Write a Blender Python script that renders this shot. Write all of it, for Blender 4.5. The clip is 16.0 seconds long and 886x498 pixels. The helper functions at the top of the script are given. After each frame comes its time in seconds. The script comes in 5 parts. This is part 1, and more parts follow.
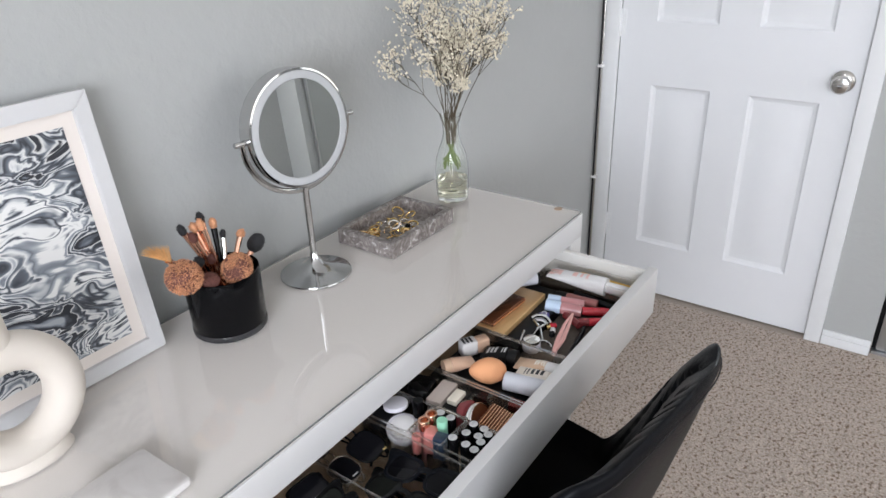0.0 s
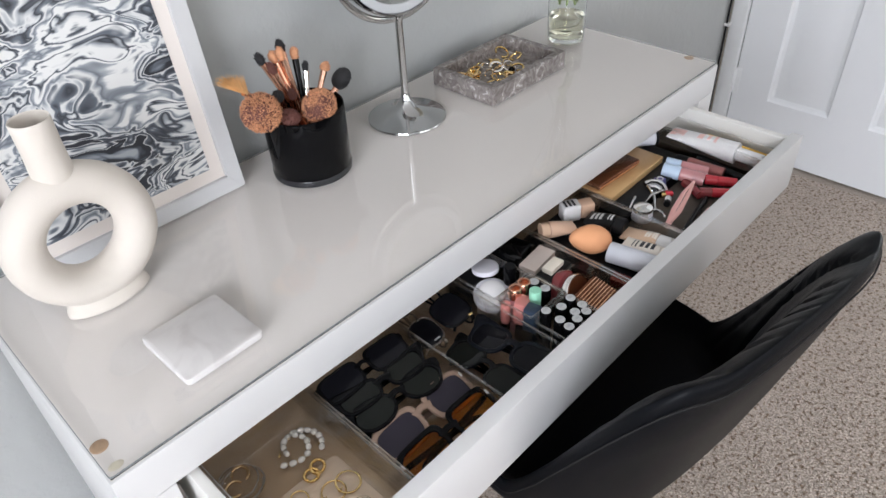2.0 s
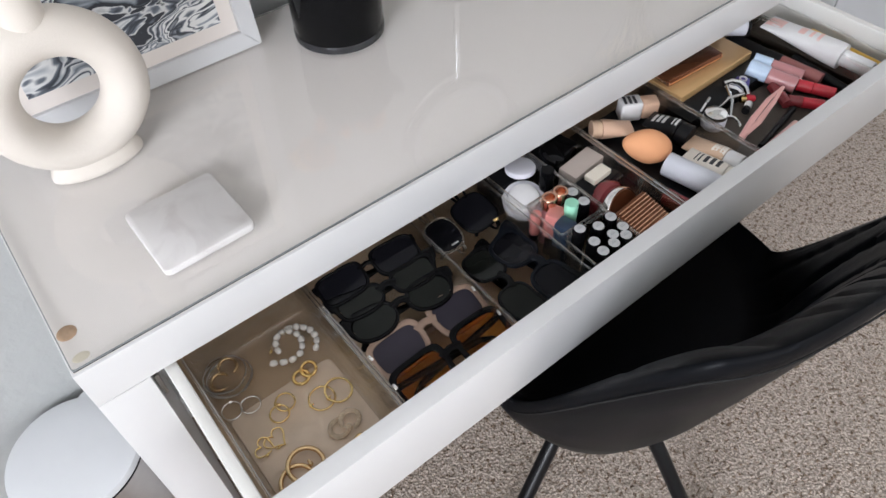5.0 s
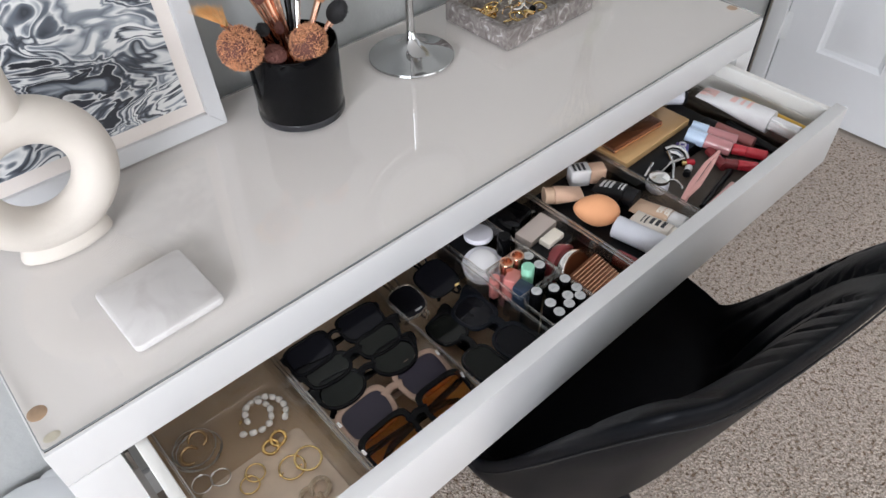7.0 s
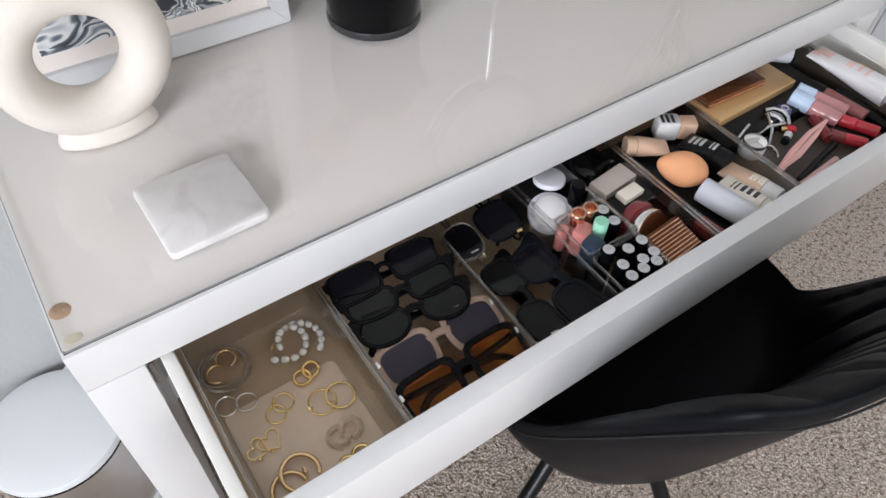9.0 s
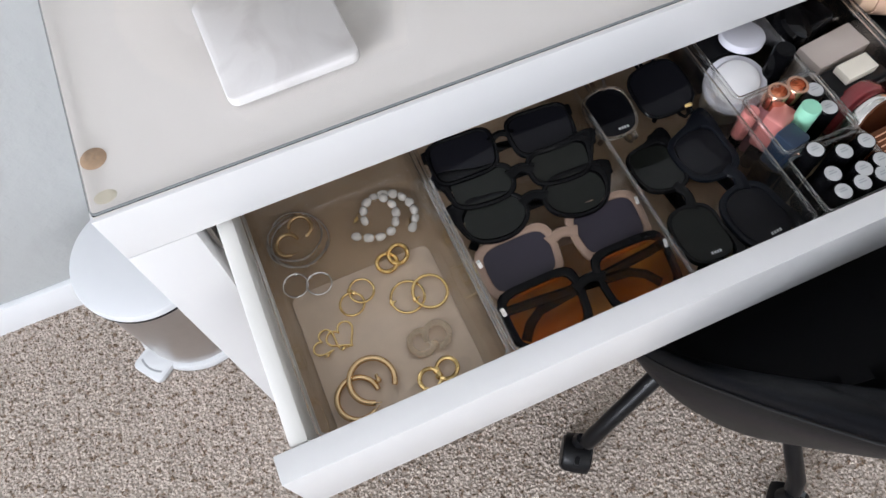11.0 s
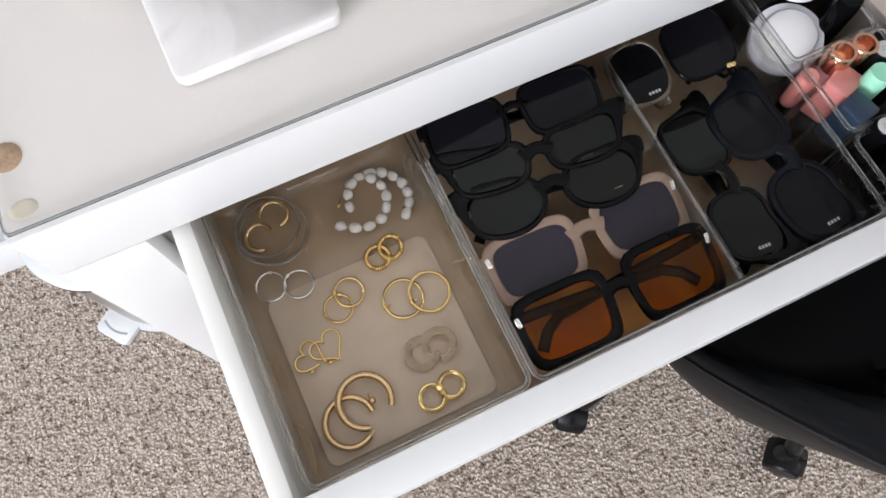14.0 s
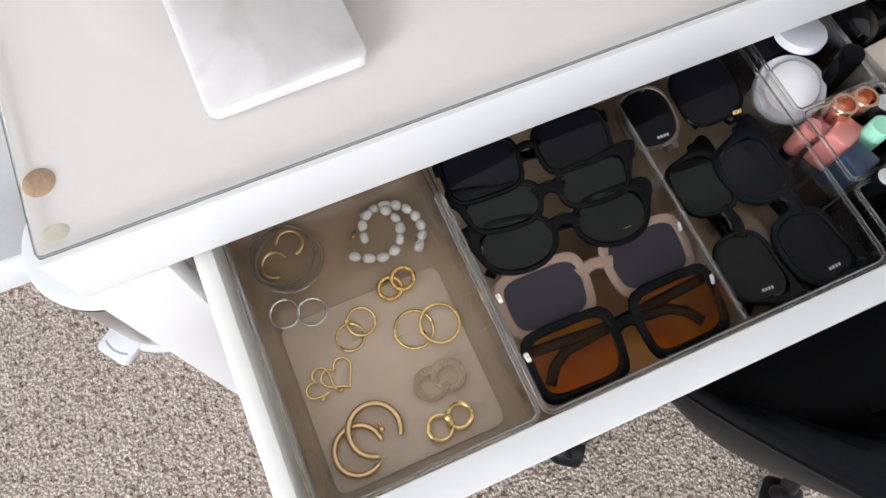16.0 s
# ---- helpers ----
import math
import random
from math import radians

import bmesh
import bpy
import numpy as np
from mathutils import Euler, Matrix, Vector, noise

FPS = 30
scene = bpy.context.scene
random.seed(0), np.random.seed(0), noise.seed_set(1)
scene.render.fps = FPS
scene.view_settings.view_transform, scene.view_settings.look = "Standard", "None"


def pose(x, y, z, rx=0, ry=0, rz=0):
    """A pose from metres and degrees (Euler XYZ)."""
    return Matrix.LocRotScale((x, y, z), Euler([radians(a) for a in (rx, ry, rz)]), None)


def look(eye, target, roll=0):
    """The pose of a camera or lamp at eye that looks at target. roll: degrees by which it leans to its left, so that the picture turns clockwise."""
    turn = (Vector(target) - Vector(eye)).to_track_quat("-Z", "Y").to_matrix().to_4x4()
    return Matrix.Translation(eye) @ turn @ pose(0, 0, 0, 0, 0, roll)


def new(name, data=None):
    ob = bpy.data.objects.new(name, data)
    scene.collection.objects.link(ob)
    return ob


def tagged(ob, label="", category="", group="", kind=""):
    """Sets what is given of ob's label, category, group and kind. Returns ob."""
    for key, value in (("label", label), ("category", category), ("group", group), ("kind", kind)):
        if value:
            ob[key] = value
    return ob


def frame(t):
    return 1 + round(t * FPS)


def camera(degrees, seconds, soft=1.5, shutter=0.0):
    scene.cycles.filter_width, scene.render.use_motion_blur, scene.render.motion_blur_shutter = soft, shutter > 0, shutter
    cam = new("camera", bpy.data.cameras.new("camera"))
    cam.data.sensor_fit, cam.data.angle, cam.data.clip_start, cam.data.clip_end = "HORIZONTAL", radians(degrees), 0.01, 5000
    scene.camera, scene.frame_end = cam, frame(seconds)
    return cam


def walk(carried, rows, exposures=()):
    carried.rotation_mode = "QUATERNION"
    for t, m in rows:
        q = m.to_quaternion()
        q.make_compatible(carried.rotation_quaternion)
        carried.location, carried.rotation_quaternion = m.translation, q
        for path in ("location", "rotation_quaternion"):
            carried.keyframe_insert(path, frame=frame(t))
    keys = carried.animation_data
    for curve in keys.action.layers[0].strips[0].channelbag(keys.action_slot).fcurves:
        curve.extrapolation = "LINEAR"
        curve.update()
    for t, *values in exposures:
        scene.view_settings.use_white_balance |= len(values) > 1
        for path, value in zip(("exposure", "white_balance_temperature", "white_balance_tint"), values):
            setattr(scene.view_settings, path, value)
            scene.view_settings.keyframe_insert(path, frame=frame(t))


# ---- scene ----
cam = camera(64.9, 16.0)
PATH = [
    (0, (-0.114, -0.582, 1.403), (1.326, 0.479, 0.508), -2.3),
    (0.5, (-0.092, -0.569, 1.395), (1.326, 0.489, 0.462), -2.3),
    (1, (-0.059, -0.548, 1.375), (1.288, 0.532, 0.365), -2.8),
    (1.5, (-0.039, -0.53, 1.355), (1.167, 0.594, 0.222), -3.8),
    (2, (-0.034, -0.507, 1.341), (1.053, 0.623, 0.101), -3.6),
    (2.5, (-0.03, -0.498, 1.329), (0.959, 0.619, -0.003), -3.6),
    (3, (-0.022, -0.487, 1.326), (0.895, 0.628, -0.059), -3.8),
    (3.5, (0.013, -0.462, 1.312), (0.87, 0.638, -0.121), -3.4),
    (3.7, (0.03, -0.451, 1.3), (0.861, 0.64, -0.156), -3.2),
    (5.8, (0.077, -0.454, 1.32), (0.843, 0.578, -0.213), -2.4),
    (6, (0.077, -0.457, 1.327), (0.865, 0.585, -0.188), -2.4),
    (6.5, (0.068, -0.462, 1.335), (0.938, 0.597, -0.121), -1.3),
    (7, (0.066, -0.468, 1.337), (0.995, 0.599, -0.077), -1.1),
    (7.5, (0.065, -0.469, 1.336), (1.03, 0.584, -0.064), -0.2),
    (8, (0.066, -0.467, 1.326), (1.025, 0.574, -0.087), 0.1),
    (8.5, (0.068, -0.449, 1.312), (0.957, 0.591, -0.147), 0.8),
    (9, (0.073, -0.406, 1.282), (0.849, 0.613, -0.254), 3.6),
    (9.5, (0.093, -0.368, 1.242), (0.664, 0.617, -0.402), 2.7),
    (10, (0.12, -0.348, 1.203), (0.448, 0.586, -0.535), -3.9),
    (10.2, (0.124, -0.344, 1.2), (0.414, 0.572, -0.554), -4.8),
    (12.3, (0.155, -0.194, 1.097), (0.484, 0.412, -0.781), 1.0),
    (12.5, (0.157, -0.19, 1.091), (0.477, 0.374, -0.801), 2.3),
    (13, (0.159, -0.197, 1.101), (0.449, 0.322, -0.809), 2.6),
    (13.5, (0.153, -0.207, 1.105), (0.427, 0.329, -0.802), 1.5),
    (14, (0.154, -0.202, 1.116), (0.43, 0.379, -0.778), 0.3),
    (14.5, (0.162, -0.197, 1.116), (0.465, 0.389, -0.772), 2.3),
    (15, (0.156, -0.197, 1.117), (0.457, 0.374, -0.777), 3.5),
    (15.5, (0.148, -0.198, 1.123), (0.453, 0.4, -0.761), 3.2),
    (16, (0.142, -0.197, 1.129), (0.463, 0.445, -0.738), 3.1),
]
walk(cam, [(t, look(eye, target, roll)) for t, eye, target, roll in PATH],
     [(0, -0.08, 6500, 10), (3.5, -0.06, 6500, 10), (7, -0.05, 6500, 10), (9.2, -0.04, 6500, 10), (10, -0.03, 6300, 10), (10.3, -0.02, 6300, 10), (12.5, 0.05, 6500, 10), (14.5, 0.17, 6500, 10), (16, 0.21, 6500, 10)])

# ---- light ----
world = bpy.data.worlds.new("world")
scene.world = world
world.use_nodes = True
_wn = world.node_tree.nodes
_sky = _wn.new("ShaderNodeTexSky")
_sky.sky_type = "NISHITA"
_sky.sun_disc = False
_sky.sun_elevation = radians(50)
_sky.sun_rotation = radians(200)
world.node_tree.links.new(_sky.outputs[0], _wn["Background"].inputs[0])
_wn["Background"].inputs[1].default_value = 0.12


def area_lamp(name, m, sx, sy, watts, colour):
    lamp = bpy.data.lights.new(name, "AREA")
    lamp.shape, lamp.size, lamp.size_y, lamp.energy, lamp.color = "RECTANGLE", sx, sy, watts, colour
    ob = new(name, lamp)
    ob.matrix_world = m
    return ob


# daylight from the window behind the walk; the long-side lamp is added fill
area_lamp("room_area_light", look((-2.34, -1.75, 1.5), (0, -1.35, 1.3)), 1.9, 1.3, 122, (0.86, 0.895, 0.975))
area_lamp("room_area_light", look((0.95, -2.92, 1.5), (0.95, 0, 1.3)), 1.9, 1.3, 19, (1.0, 0.965, 0.955))


# ---- materials ----
def mat(name, base, rough=0.5, metal=0.0, vary=0.08, scale=30.0, bump=0.0, bscale=300.0, bdist=0.001, coat=0.0,
        trans=0.0, ior=1.45, spec=0.5, island=0.0, rvary=0.1, emit=0.0, sheen=0.0):
    m = bpy.data.materials.new(name)
    m.use_nodes = True
    n, l = m.node_tree.nodes, m.node_tree.links
    b = n["Principled BSDF"]
    tc = n.new("ShaderNodeTexCoord")
    no = n.new("ShaderNodeTexNoise")
    no.inputs["Scale"].default_value = scale
    no.inputs["Detail"].default_value = 5
    l.new(tc.outputs["Object"], no.inputs["Vector"])
    mix = n.new("ShaderNodeMix")
    mix.data_type = "RGBA"
    mix.inputs[6].default_value = (*[max(0, c * (1 - vary)) for c in base], 1)
    mix.inputs[7].default_value = (*[min(1, c * (1 + vary)) for c in base], 1)
    l.new(no.outputs["Fac"], mix.inputs[0])
    out = mix.outputs[2]
    if island:
        geo = n.new("ShaderNodeNewGeometry")
        hsv = n.new("ShaderNodeHueSaturation")
        mr = n.new("ShaderNodeMapRange")
        mr.inputs["To Min"].default_value = 1 - island
        mr.inputs["To Max"].default_value = 1 + island
        l.new(geo.outputs["Random Per Island"], mr.inputs["Value"])
        l.new(mr.outputs[0], hsv.inputs["Value"])
        l.new(out, hsv.inputs["Color"])
        out = hsv.outputs[0]
    l.new(out, b.inputs["Base Color"])
    b.inputs["Metallic"].default_value = metal
    b.inputs["IOR"].default_value = ior
    b.inputs["Specular IOR Level"].default_value = spec
    b.inputs["Coat Weight"].default_value = coat
    b.inputs["Coat Roughness"].default_value = 0.05
    b.inputs["Transmission Weight"].default_value = trans
    b.inputs["Sheen Weight"].default_value = sheen
    rr = n.new("ShaderNodeMapRange")
    rr.inputs["To Min"].default_value = rough * (1 - rvary)
    rr.inputs["To Max"].default_value = min(1, rough * (1 + rvary))
    fine = n.new("ShaderNodeTexNoise")
    fine.inputs["Scale"].default_value = bscale
    fine.inputs["Detail"].default_value = 4
    l.new(tc.outputs["Object"], fine.inputs["Vector"])
    l.new(fine.outputs["Fac"], rr.inputs["Value"])
    l.new(rr.outputs[0], b.inputs["Roughness"])
    if bump:
        bp = n.new("ShaderNodeBump")
        bp.inputs["Strength"].default_value = bump
        bp.inputs["Distance"].default_value = bdist
        l.new(fine.outputs["Fac"], bp.inputs["Height"])
        l.new(bp.outputs[0], b.inputs["Normal"])
    return m


def ramp_of(m, stops):
    """Puts a colour ramp behind the base noise of a material."""
    n, l = m.node_tree.nodes, m.node_tree.links
    b = n["Principled BSDF"]
    r = n.new("ShaderNodeValToRGB")
    while len(r.color_ramp.elements) < len(stops):
        r.color_ramp.elements.new(0.5)
    for e, (p, c) in zip(r.color_ramp.elements, stops):
        e.position, e.color = p, (*c, 1)
    return r


def marble_mat(name, light, dark, scale, rough, lo=0.42, hi=0.6, vein=None):
    m = mat(name, light, rough, bscale=400, vary=0.03)
    n, l = m.node_tree.nodes, m.node_tree.links
    b = n["Principled BSDF"]
    tc = n.new("ShaderNodeTexCoord")
    w = n.new("ShaderNodeTexNoise")
    w.inputs["Scale"].default_value = scale
    w.inputs["Detail"].default_value = 9
    w.inputs["Distortion"].default_value = 1.6
    l.new(tc.outputs["Object"], w.inputs["Vector"])
    r = ramp_of(m, [(lo, dark), ((lo + hi) / 2, tuple((a + c) / 2 for a, c in zip(light, dark))), (hi, light)] + ([(hi + 0.08, vein)] if vein else []))
    l.new(w.outputs["Fac"], r.inputs[0])
    l.new(r.outputs[0], b.inputs["Base Color"])
    return m


def poured_art_mat():
    """Black, grey and white poured paint with folded, flowing bands."""
    m = mat("poured_art", (0.8, 0.8, 0.8), 0.35)
    n, l = m.node_tree.nodes, m.node_tree.links
    b = n["Principled BSDF"]
    tc = n.new("ShaderNodeTexCoord")
    mp = n.new("ShaderNodeMapping")
    mp.inputs["Rotation"].default_value = (0, radians(24), 0)
    mp.inputs["Scale"].default_value = (0.8, 1.0, 1.55)
    mp.inputs["Location"].default_value = (0.37, 0.0, 0.11)
    l.new(tc.outputs["Object"], mp.inputs["Vector"])
    at = mp.outputs[0]
    for scale, amount, detail in ((5.5, 0.30, 2), (14.0, 0.085, 2), (36.0, 0.022, 3)):
        warp = n.new("ShaderNodeTexNoise")
        warp.inputs["Scale"].default_value = scale
        warp.inputs["Detail"].default_value = detail
        l.new(at, warp.inputs["Vector"])
        add = n.new("ShaderNodeVectorMath")
        add.operation = "MULTIPLY_ADD"
        add.inputs[1].default_value = (amount, amount, amount)
        l.new(warp.outputs["Color"], add.inputs[0])
        l.new(at, add.inputs[2])
        at = add.outputs[0]
    fold = n.new("ShaderNodeTexNoise")
    fold.inputs["Scale"].default_value = 8.0
    fold.inputs["Detail"].default_value = 3.2
    fold.inputs["Roughness"].default_value = 0.5
    l.new(at, fold.inputs["Vector"])
    dark, grey, pale, white = (0.020, 0.023, 0.031), (0.14, 0.16, 0.19), (0.36, 0.385, 0.415), (0.74, 0.74, 0.725)
    stops = [(0.30, pale), (0.335, grey), (0.36, dark), (0.392, dark), (0.400, white), (0.410, grey), (0.425, dark), (0.440, grey), (0.447, white), (0.462, pale), (0.470, dark), (0.490, grey), (0.497, white), (0.515, pale),
             (0.523, grey), (0.540, pale), (0.548, white), (0.572, white), (0.580, grey), (0.590, dark), (0.600, pale), (0.607, white), (0.635, white), (0.645, grey), (0.66, dark), (0.69, pale)]
    r = ramp_of(m, stops)
    l.new(fold.outputs["Fac"], r.inputs[0])
    l.new(r.outputs[0], b.inputs["Base Color"])
    return m


def clear_plastic(name, tint):
    """Thin clear moulded wall: see-through, with a gloss that grows towards the edge-on view."""
    m = bpy.data.materials.new(name)
    m.use_nodes = True
    n, l = m.node_tree.nodes, m.node_tree.links
    n.remove(n["Principled BSDF"])
    tr = n.new("ShaderNodeBsdfTransparent")
    tr.inputs[0].default_value = (*tint, 1)
    gl = n.new("ShaderNodeBsdfGlossy")
    gl.inputs["Roughness"].default_value = 0.02
    lw = n.new("ShaderNodeLayerWeight")
    lw.inputs["Blend"].default_value = 0.35
    mr = n.new("ShaderNodeMapRange")
    mr.inputs["To Min"].default_value = 0.035
    mr.inputs["To Max"].default_value = 0.32
    mx = n.new("ShaderNodeMixShader")
    l.new(lw.outputs["Facing"], mr.inputs["Value"])
    l.new(mr.outputs[0], mx.inputs[0])
    l.new(tr.outputs[0], mx.inputs[1])
    l.new(gl.outputs[0], mx.inputs[2])
    l.new(mx.outputs[0], n["Material Output"].inputs[0])
    return m


WALL = mat("wall_paint", (0.435, 0.445, 0.437), 0.75, vary=0.03, scale=6, bump=0.42, bscale=48, bdist=0.005)
WHITE = mat("white_foil", (0.655, 0.648, 0.642), 0.32, vary=0.015, scale=12, bump=0.03, bscale=500)
DRAWER_WHITE = mat("drawer_foil", (0.76, 0.745, 0.71), 0.4, vary=0.03, scale=20, bump=0.05, bscale=500)
TOP_WHITE = mat("lacquer_under_glass", (0.775, 0.733, 0.69), 0.35, vary=0.02, scale=5)
DOOR_WHITE = mat("door_paint", (0.80, 0.81, 0.83), 0.42, vary=0.02, scale=9, bump=0.08, bscale=220)
TRIM_WHITE = mat("trim_paint", (0.80, 0.81, 0.82), 0.4, vary=0.03, scale=25, bump=0.06, bscale=200)
CEIL = mat("ceiling_paint", (0.8, 0.8, 0.79), 0.9, vary=0.03, scale=15, bump=0.3, bscale=120)
CARPET_BASE = mat("carpet_backing", (0.42, 0.36, 0.31), 0.95, vary=0.2, scale=120, bump=0.8, bscale=250, bdist=0.004)
CARPET = mat("carpet_pile", (0.535, 0.458, 0.396), 0.95, vary=0.10, scale=28, island=0.14)
# brown flecks, a few strands wide, among the pale ones
_n, _l = CARPET.node_tree.nodes, CARPET.node_tree.links
_r = _n.new("ShaderNodeValToRGB")
_r.color_ramp.elements[0].position, _r.color_ramp.elements[0].color = 0.38, (0.40, 0.33, 0.27, 1)
_r.color_ramp.elements[1].position, _r.color_ramp.elements[1].color = 0.46, (1, 1, 1, 1)
_f = _n.new("ShaderNodeTexNoise")
_f.inputs["Scale"].default_value = 105
_f.inputs["Detail"].default_value = 1.5
_l.new(_n["Texture Coordinate"].outputs["Object"], _f.inputs["Vector"])
_m = _n.new("ShaderNodeMix")
_m.data_type, _m.blend_type = "RGBA", "MULTIPLY"
_m.inputs[0].default_value = 1.0
_l.new(_f.outputs["Fac"], _r.inputs[0])
_old = _n["Principled BSDF"].inputs["Base Color"].links[0].from_socket
_l.new(_old, _m.inputs[6])
_l.new(_r.outputs[0], _m.inputs[7])
_l.new(_m.outputs[2], _n["Principled BSDF"].inputs["Base Color"])
TOP_GLASS = mat("table_glass", (0.995, 0.990, 0.984), 0.0, trans=1.0, ior=1.42, vary=0.003)
GLASS_EDGE = mat("glass_edge", (0.22, 0.235, 0.24), 0.15, vary=0.1)
ACRYLIC = clear_plastic("clear_acrylic", (0.975, 0.97, 0.96))
RIM = mat("acrylic_rim", (0.97, 0.97, 0.965), 0.0, trans=1.0, ior=1.45, vary=0.01)
CLEAR = mat("clear_glass", (0.97, 0.985, 0.97), 0.01, trans=1.0, ior=1.4, vary=0.01)
WATER = mat("water", (0.93, 0.90, 0.74), 0.0, trans=1.0, ior=1.33, vary=0.01)
CHROME = mat("chrome", (0.58, 0.58, 0.58), 0.07, metal=1.0, vary=0.04, scale=20)
STEEL = mat("brushed_steel", (0.60, 0.58, 0.565), 0.36, metal=1.0, vary=0.06, scale=60)
SATIN = mat("satin_nickel", (0.60, 0.58, 0.55), 0.22, metal=1.0, vary=0.05)
ALU = mat("aluminium", (0.62, 0.64, 0.66), 0.35, metal=1.0, vary=0.05)
MIRROR = mat("mirror_silver", (0.86, 0.88, 0.87), 0.0, metal=1.0, vary=0.005)
GOLD = mat("gold", (0.86, 0.62, 0.27), 0.11, metal=1.0, vary=0.08, scale=200)
PALE_GOLD = mat("pale_gold", (0.82, 0.58, 0.32), 0.12, metal=1.0, vary=0.08, scale=200)
SILVER = mat("silver", (0.92, 0.90, 0.87), 0.1, metal=1.0, vary=0.06, scale=200)
ROSE = mat("rose_gold", (0.80, 0.47, 0.34), 0.22, metal=1.0, vary=0.06, scale=100)
PAVE = mat("pave_stones", (0.90, 0.70, 0.54), 0.12, metal=0.5, vary=0.2, scale=900, island=0.45)
PEARL = mat("pearl", (0.76, 0.72, 0.67), 0.16, vary=0.12, scale=150, coat=1.0)
LEATHER = mat("black_leather", (0.0030, 0.0036, 0.0052), 0.40, spec=0.13, vary=0.25, scale=40, bump=0.35, bscale=900, bdist=0.0006)
STITCH = mat("black_thread", (0.008, 0.008, 0.009), 0.7)
BLACK_METAL = mat("black_metal", (0.005, 0.005, 0.006), 0.3, vary=0.2, scale=60, spec=0.35)
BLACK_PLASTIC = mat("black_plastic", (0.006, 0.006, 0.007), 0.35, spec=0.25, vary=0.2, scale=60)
BLACK_GLOSS = mat("black_gloss", (0.003, 0.003, 0.0035), 0.05, vary=0.1, spec=0.13)
BLACK_GLASS = mat("black_glass", (0.003, 0.003, 0.0035), 0.06, vary=0.1, spec=0.15)
SMOKE_FOOT = mat("smoked_glass", (0.026, 0.026, 0.029), 0.06, vary=0.1)
CERAMIC = mat("bisque_ceramic", (0.67, 0.615, 0.55), 0.7, vary=0.04, scale=18, bump=0.22, bscale=480, bdist=0.0008)
FRAME_WHITE = mat("frame_white", (0.62, 0.62, 0.625), 0.4, vary=0.02, scale=40)
MAT_CREAM = mat("passepartout", (0.78, 0.72, 0.67), 0.85, vary=0.02, scale=100, bump=0.1, bscale=900)
ART = poured_art_mat()
MARBLE_WHITE = marble_mat("white_marble", (0.70, 0.675, 0.66), (0.61, 0.58, 0.565), 14, 0.30, 0.34, 0.52)
MARBLE_GREY = marble_mat("grey_marble", (0.28, 0.25, 0.235), (0.15, 0.13, 0.12), 62, 0.22, 0.38, 0.62, (0.50, 0.48, 0.46))
CORK = mat("cork", (0.46, 0.30, 0.18), 0.85, vary=0.4, scale=400, bump=0.6, bscale=500)
GLUE = mat("glue_stain", (0.66, 0.60, 0.47), 0.5, vary=0.06, scale=200)
BIN_WHITE = mat("bin_plastic", (0.66, 0.67, 0.68), 0.38, vary=0.02)
GREY_PLASTIC = mat("grey_plastic", (0.35, 0.36, 0.37), 0.5)
# liner brown with the drawer's shade put into the colour, for filler blocks
DIM_LINER = mat("dim_liner", (0.085, 0.068, 0.055), 0.6, vary=0.25, scale=60)
LIGHT_RING = mat("frosted_ring", (0.47, 0.48, 0.49), 0.45, vary=0.02)
LINER = mat("drawer_liner", (0.56, 0.41, 0.275), 0.40, vary=0.26, scale=26, bump=0.12, bscale=300)
RUNNER = mat("runner_metal", (0.30, 0.28, 0.26), 0.4, metal=0.8)
STEM = mat("dry_stem", (0.085, 0.068, 0.042), 0.8, vary=0.25, scale=80)
STEM_GREEN = mat("wet_stem", (0.12, 0.16, 0.05), 0.5, vary=0.25, scale=80)
BLOSSOM = mat("dried_blossom", (0.80, 0.73, 0.59), 0.9, vary=0.08, scale=120, island=0.16)
BRISTLE_BROWN = mat("brown_bristle", (0.58, 0.285, 0.155), 0.85, vary=0.35, scale=120, island=0.35)
BRISTLE_TAN = mat("tan_bristle", (0.78, 0.50, 0.24), 0.8, vary=0.2, scale=160, island=0.2)
BRISTLE_DARK = mat("dark_bristle", (0.022, 0.022, 0.024), 0.75, vary=0.3, island=0.3)
BRISTLE_PLUM = mat("plum_bristle", (0.12, 0.045, 0.035), 0.8, vary=0.3, island=0.3)
LENS_SMOKE = mat("smoke_lens", (0.006, 0.006, 0.008), 0.03, vary=0.08, spec=0.20)
LENS_GREY = mat("grey_lens", (0.024, 0.020, 0.030), 0.03, vary=0.08, spec=0.32)
LENS_GREEN = mat("green_grey_lens", (0.009, 0.010, 0.0085), 0.03, vary=0.08, spec=0.24)
LENS_AMBER = mat("amber_lens", (1.0, 0.42, 0.07), 0.02, trans=1.0, ior=1.2, vary=0.03)
TAN_ACETATE = mat("tan_acetate", (0.26, 0.175, 0.130), 0.12, vary=0.12, scale=60, spec=0.4)
NAVY_ACETATE = mat("navy_acetate", (0.004, 0.005, 0.008), 0.30, vary=0.12, spec=0.2)
CLEAR_ACETATE = mat("clear_acetate", (0.62, 0.55, 0.48), 0.05, trans=0.9, ior=1.4, vary=0.03)
MATTE_BLACK = mat("matte_acetate", (0.004, 0.004, 0.0045), 0.25, vary=0.12, spec=0.2)


def plain(name, c, rough=0.4, **k):
    return mat(name, c, rough, **k)


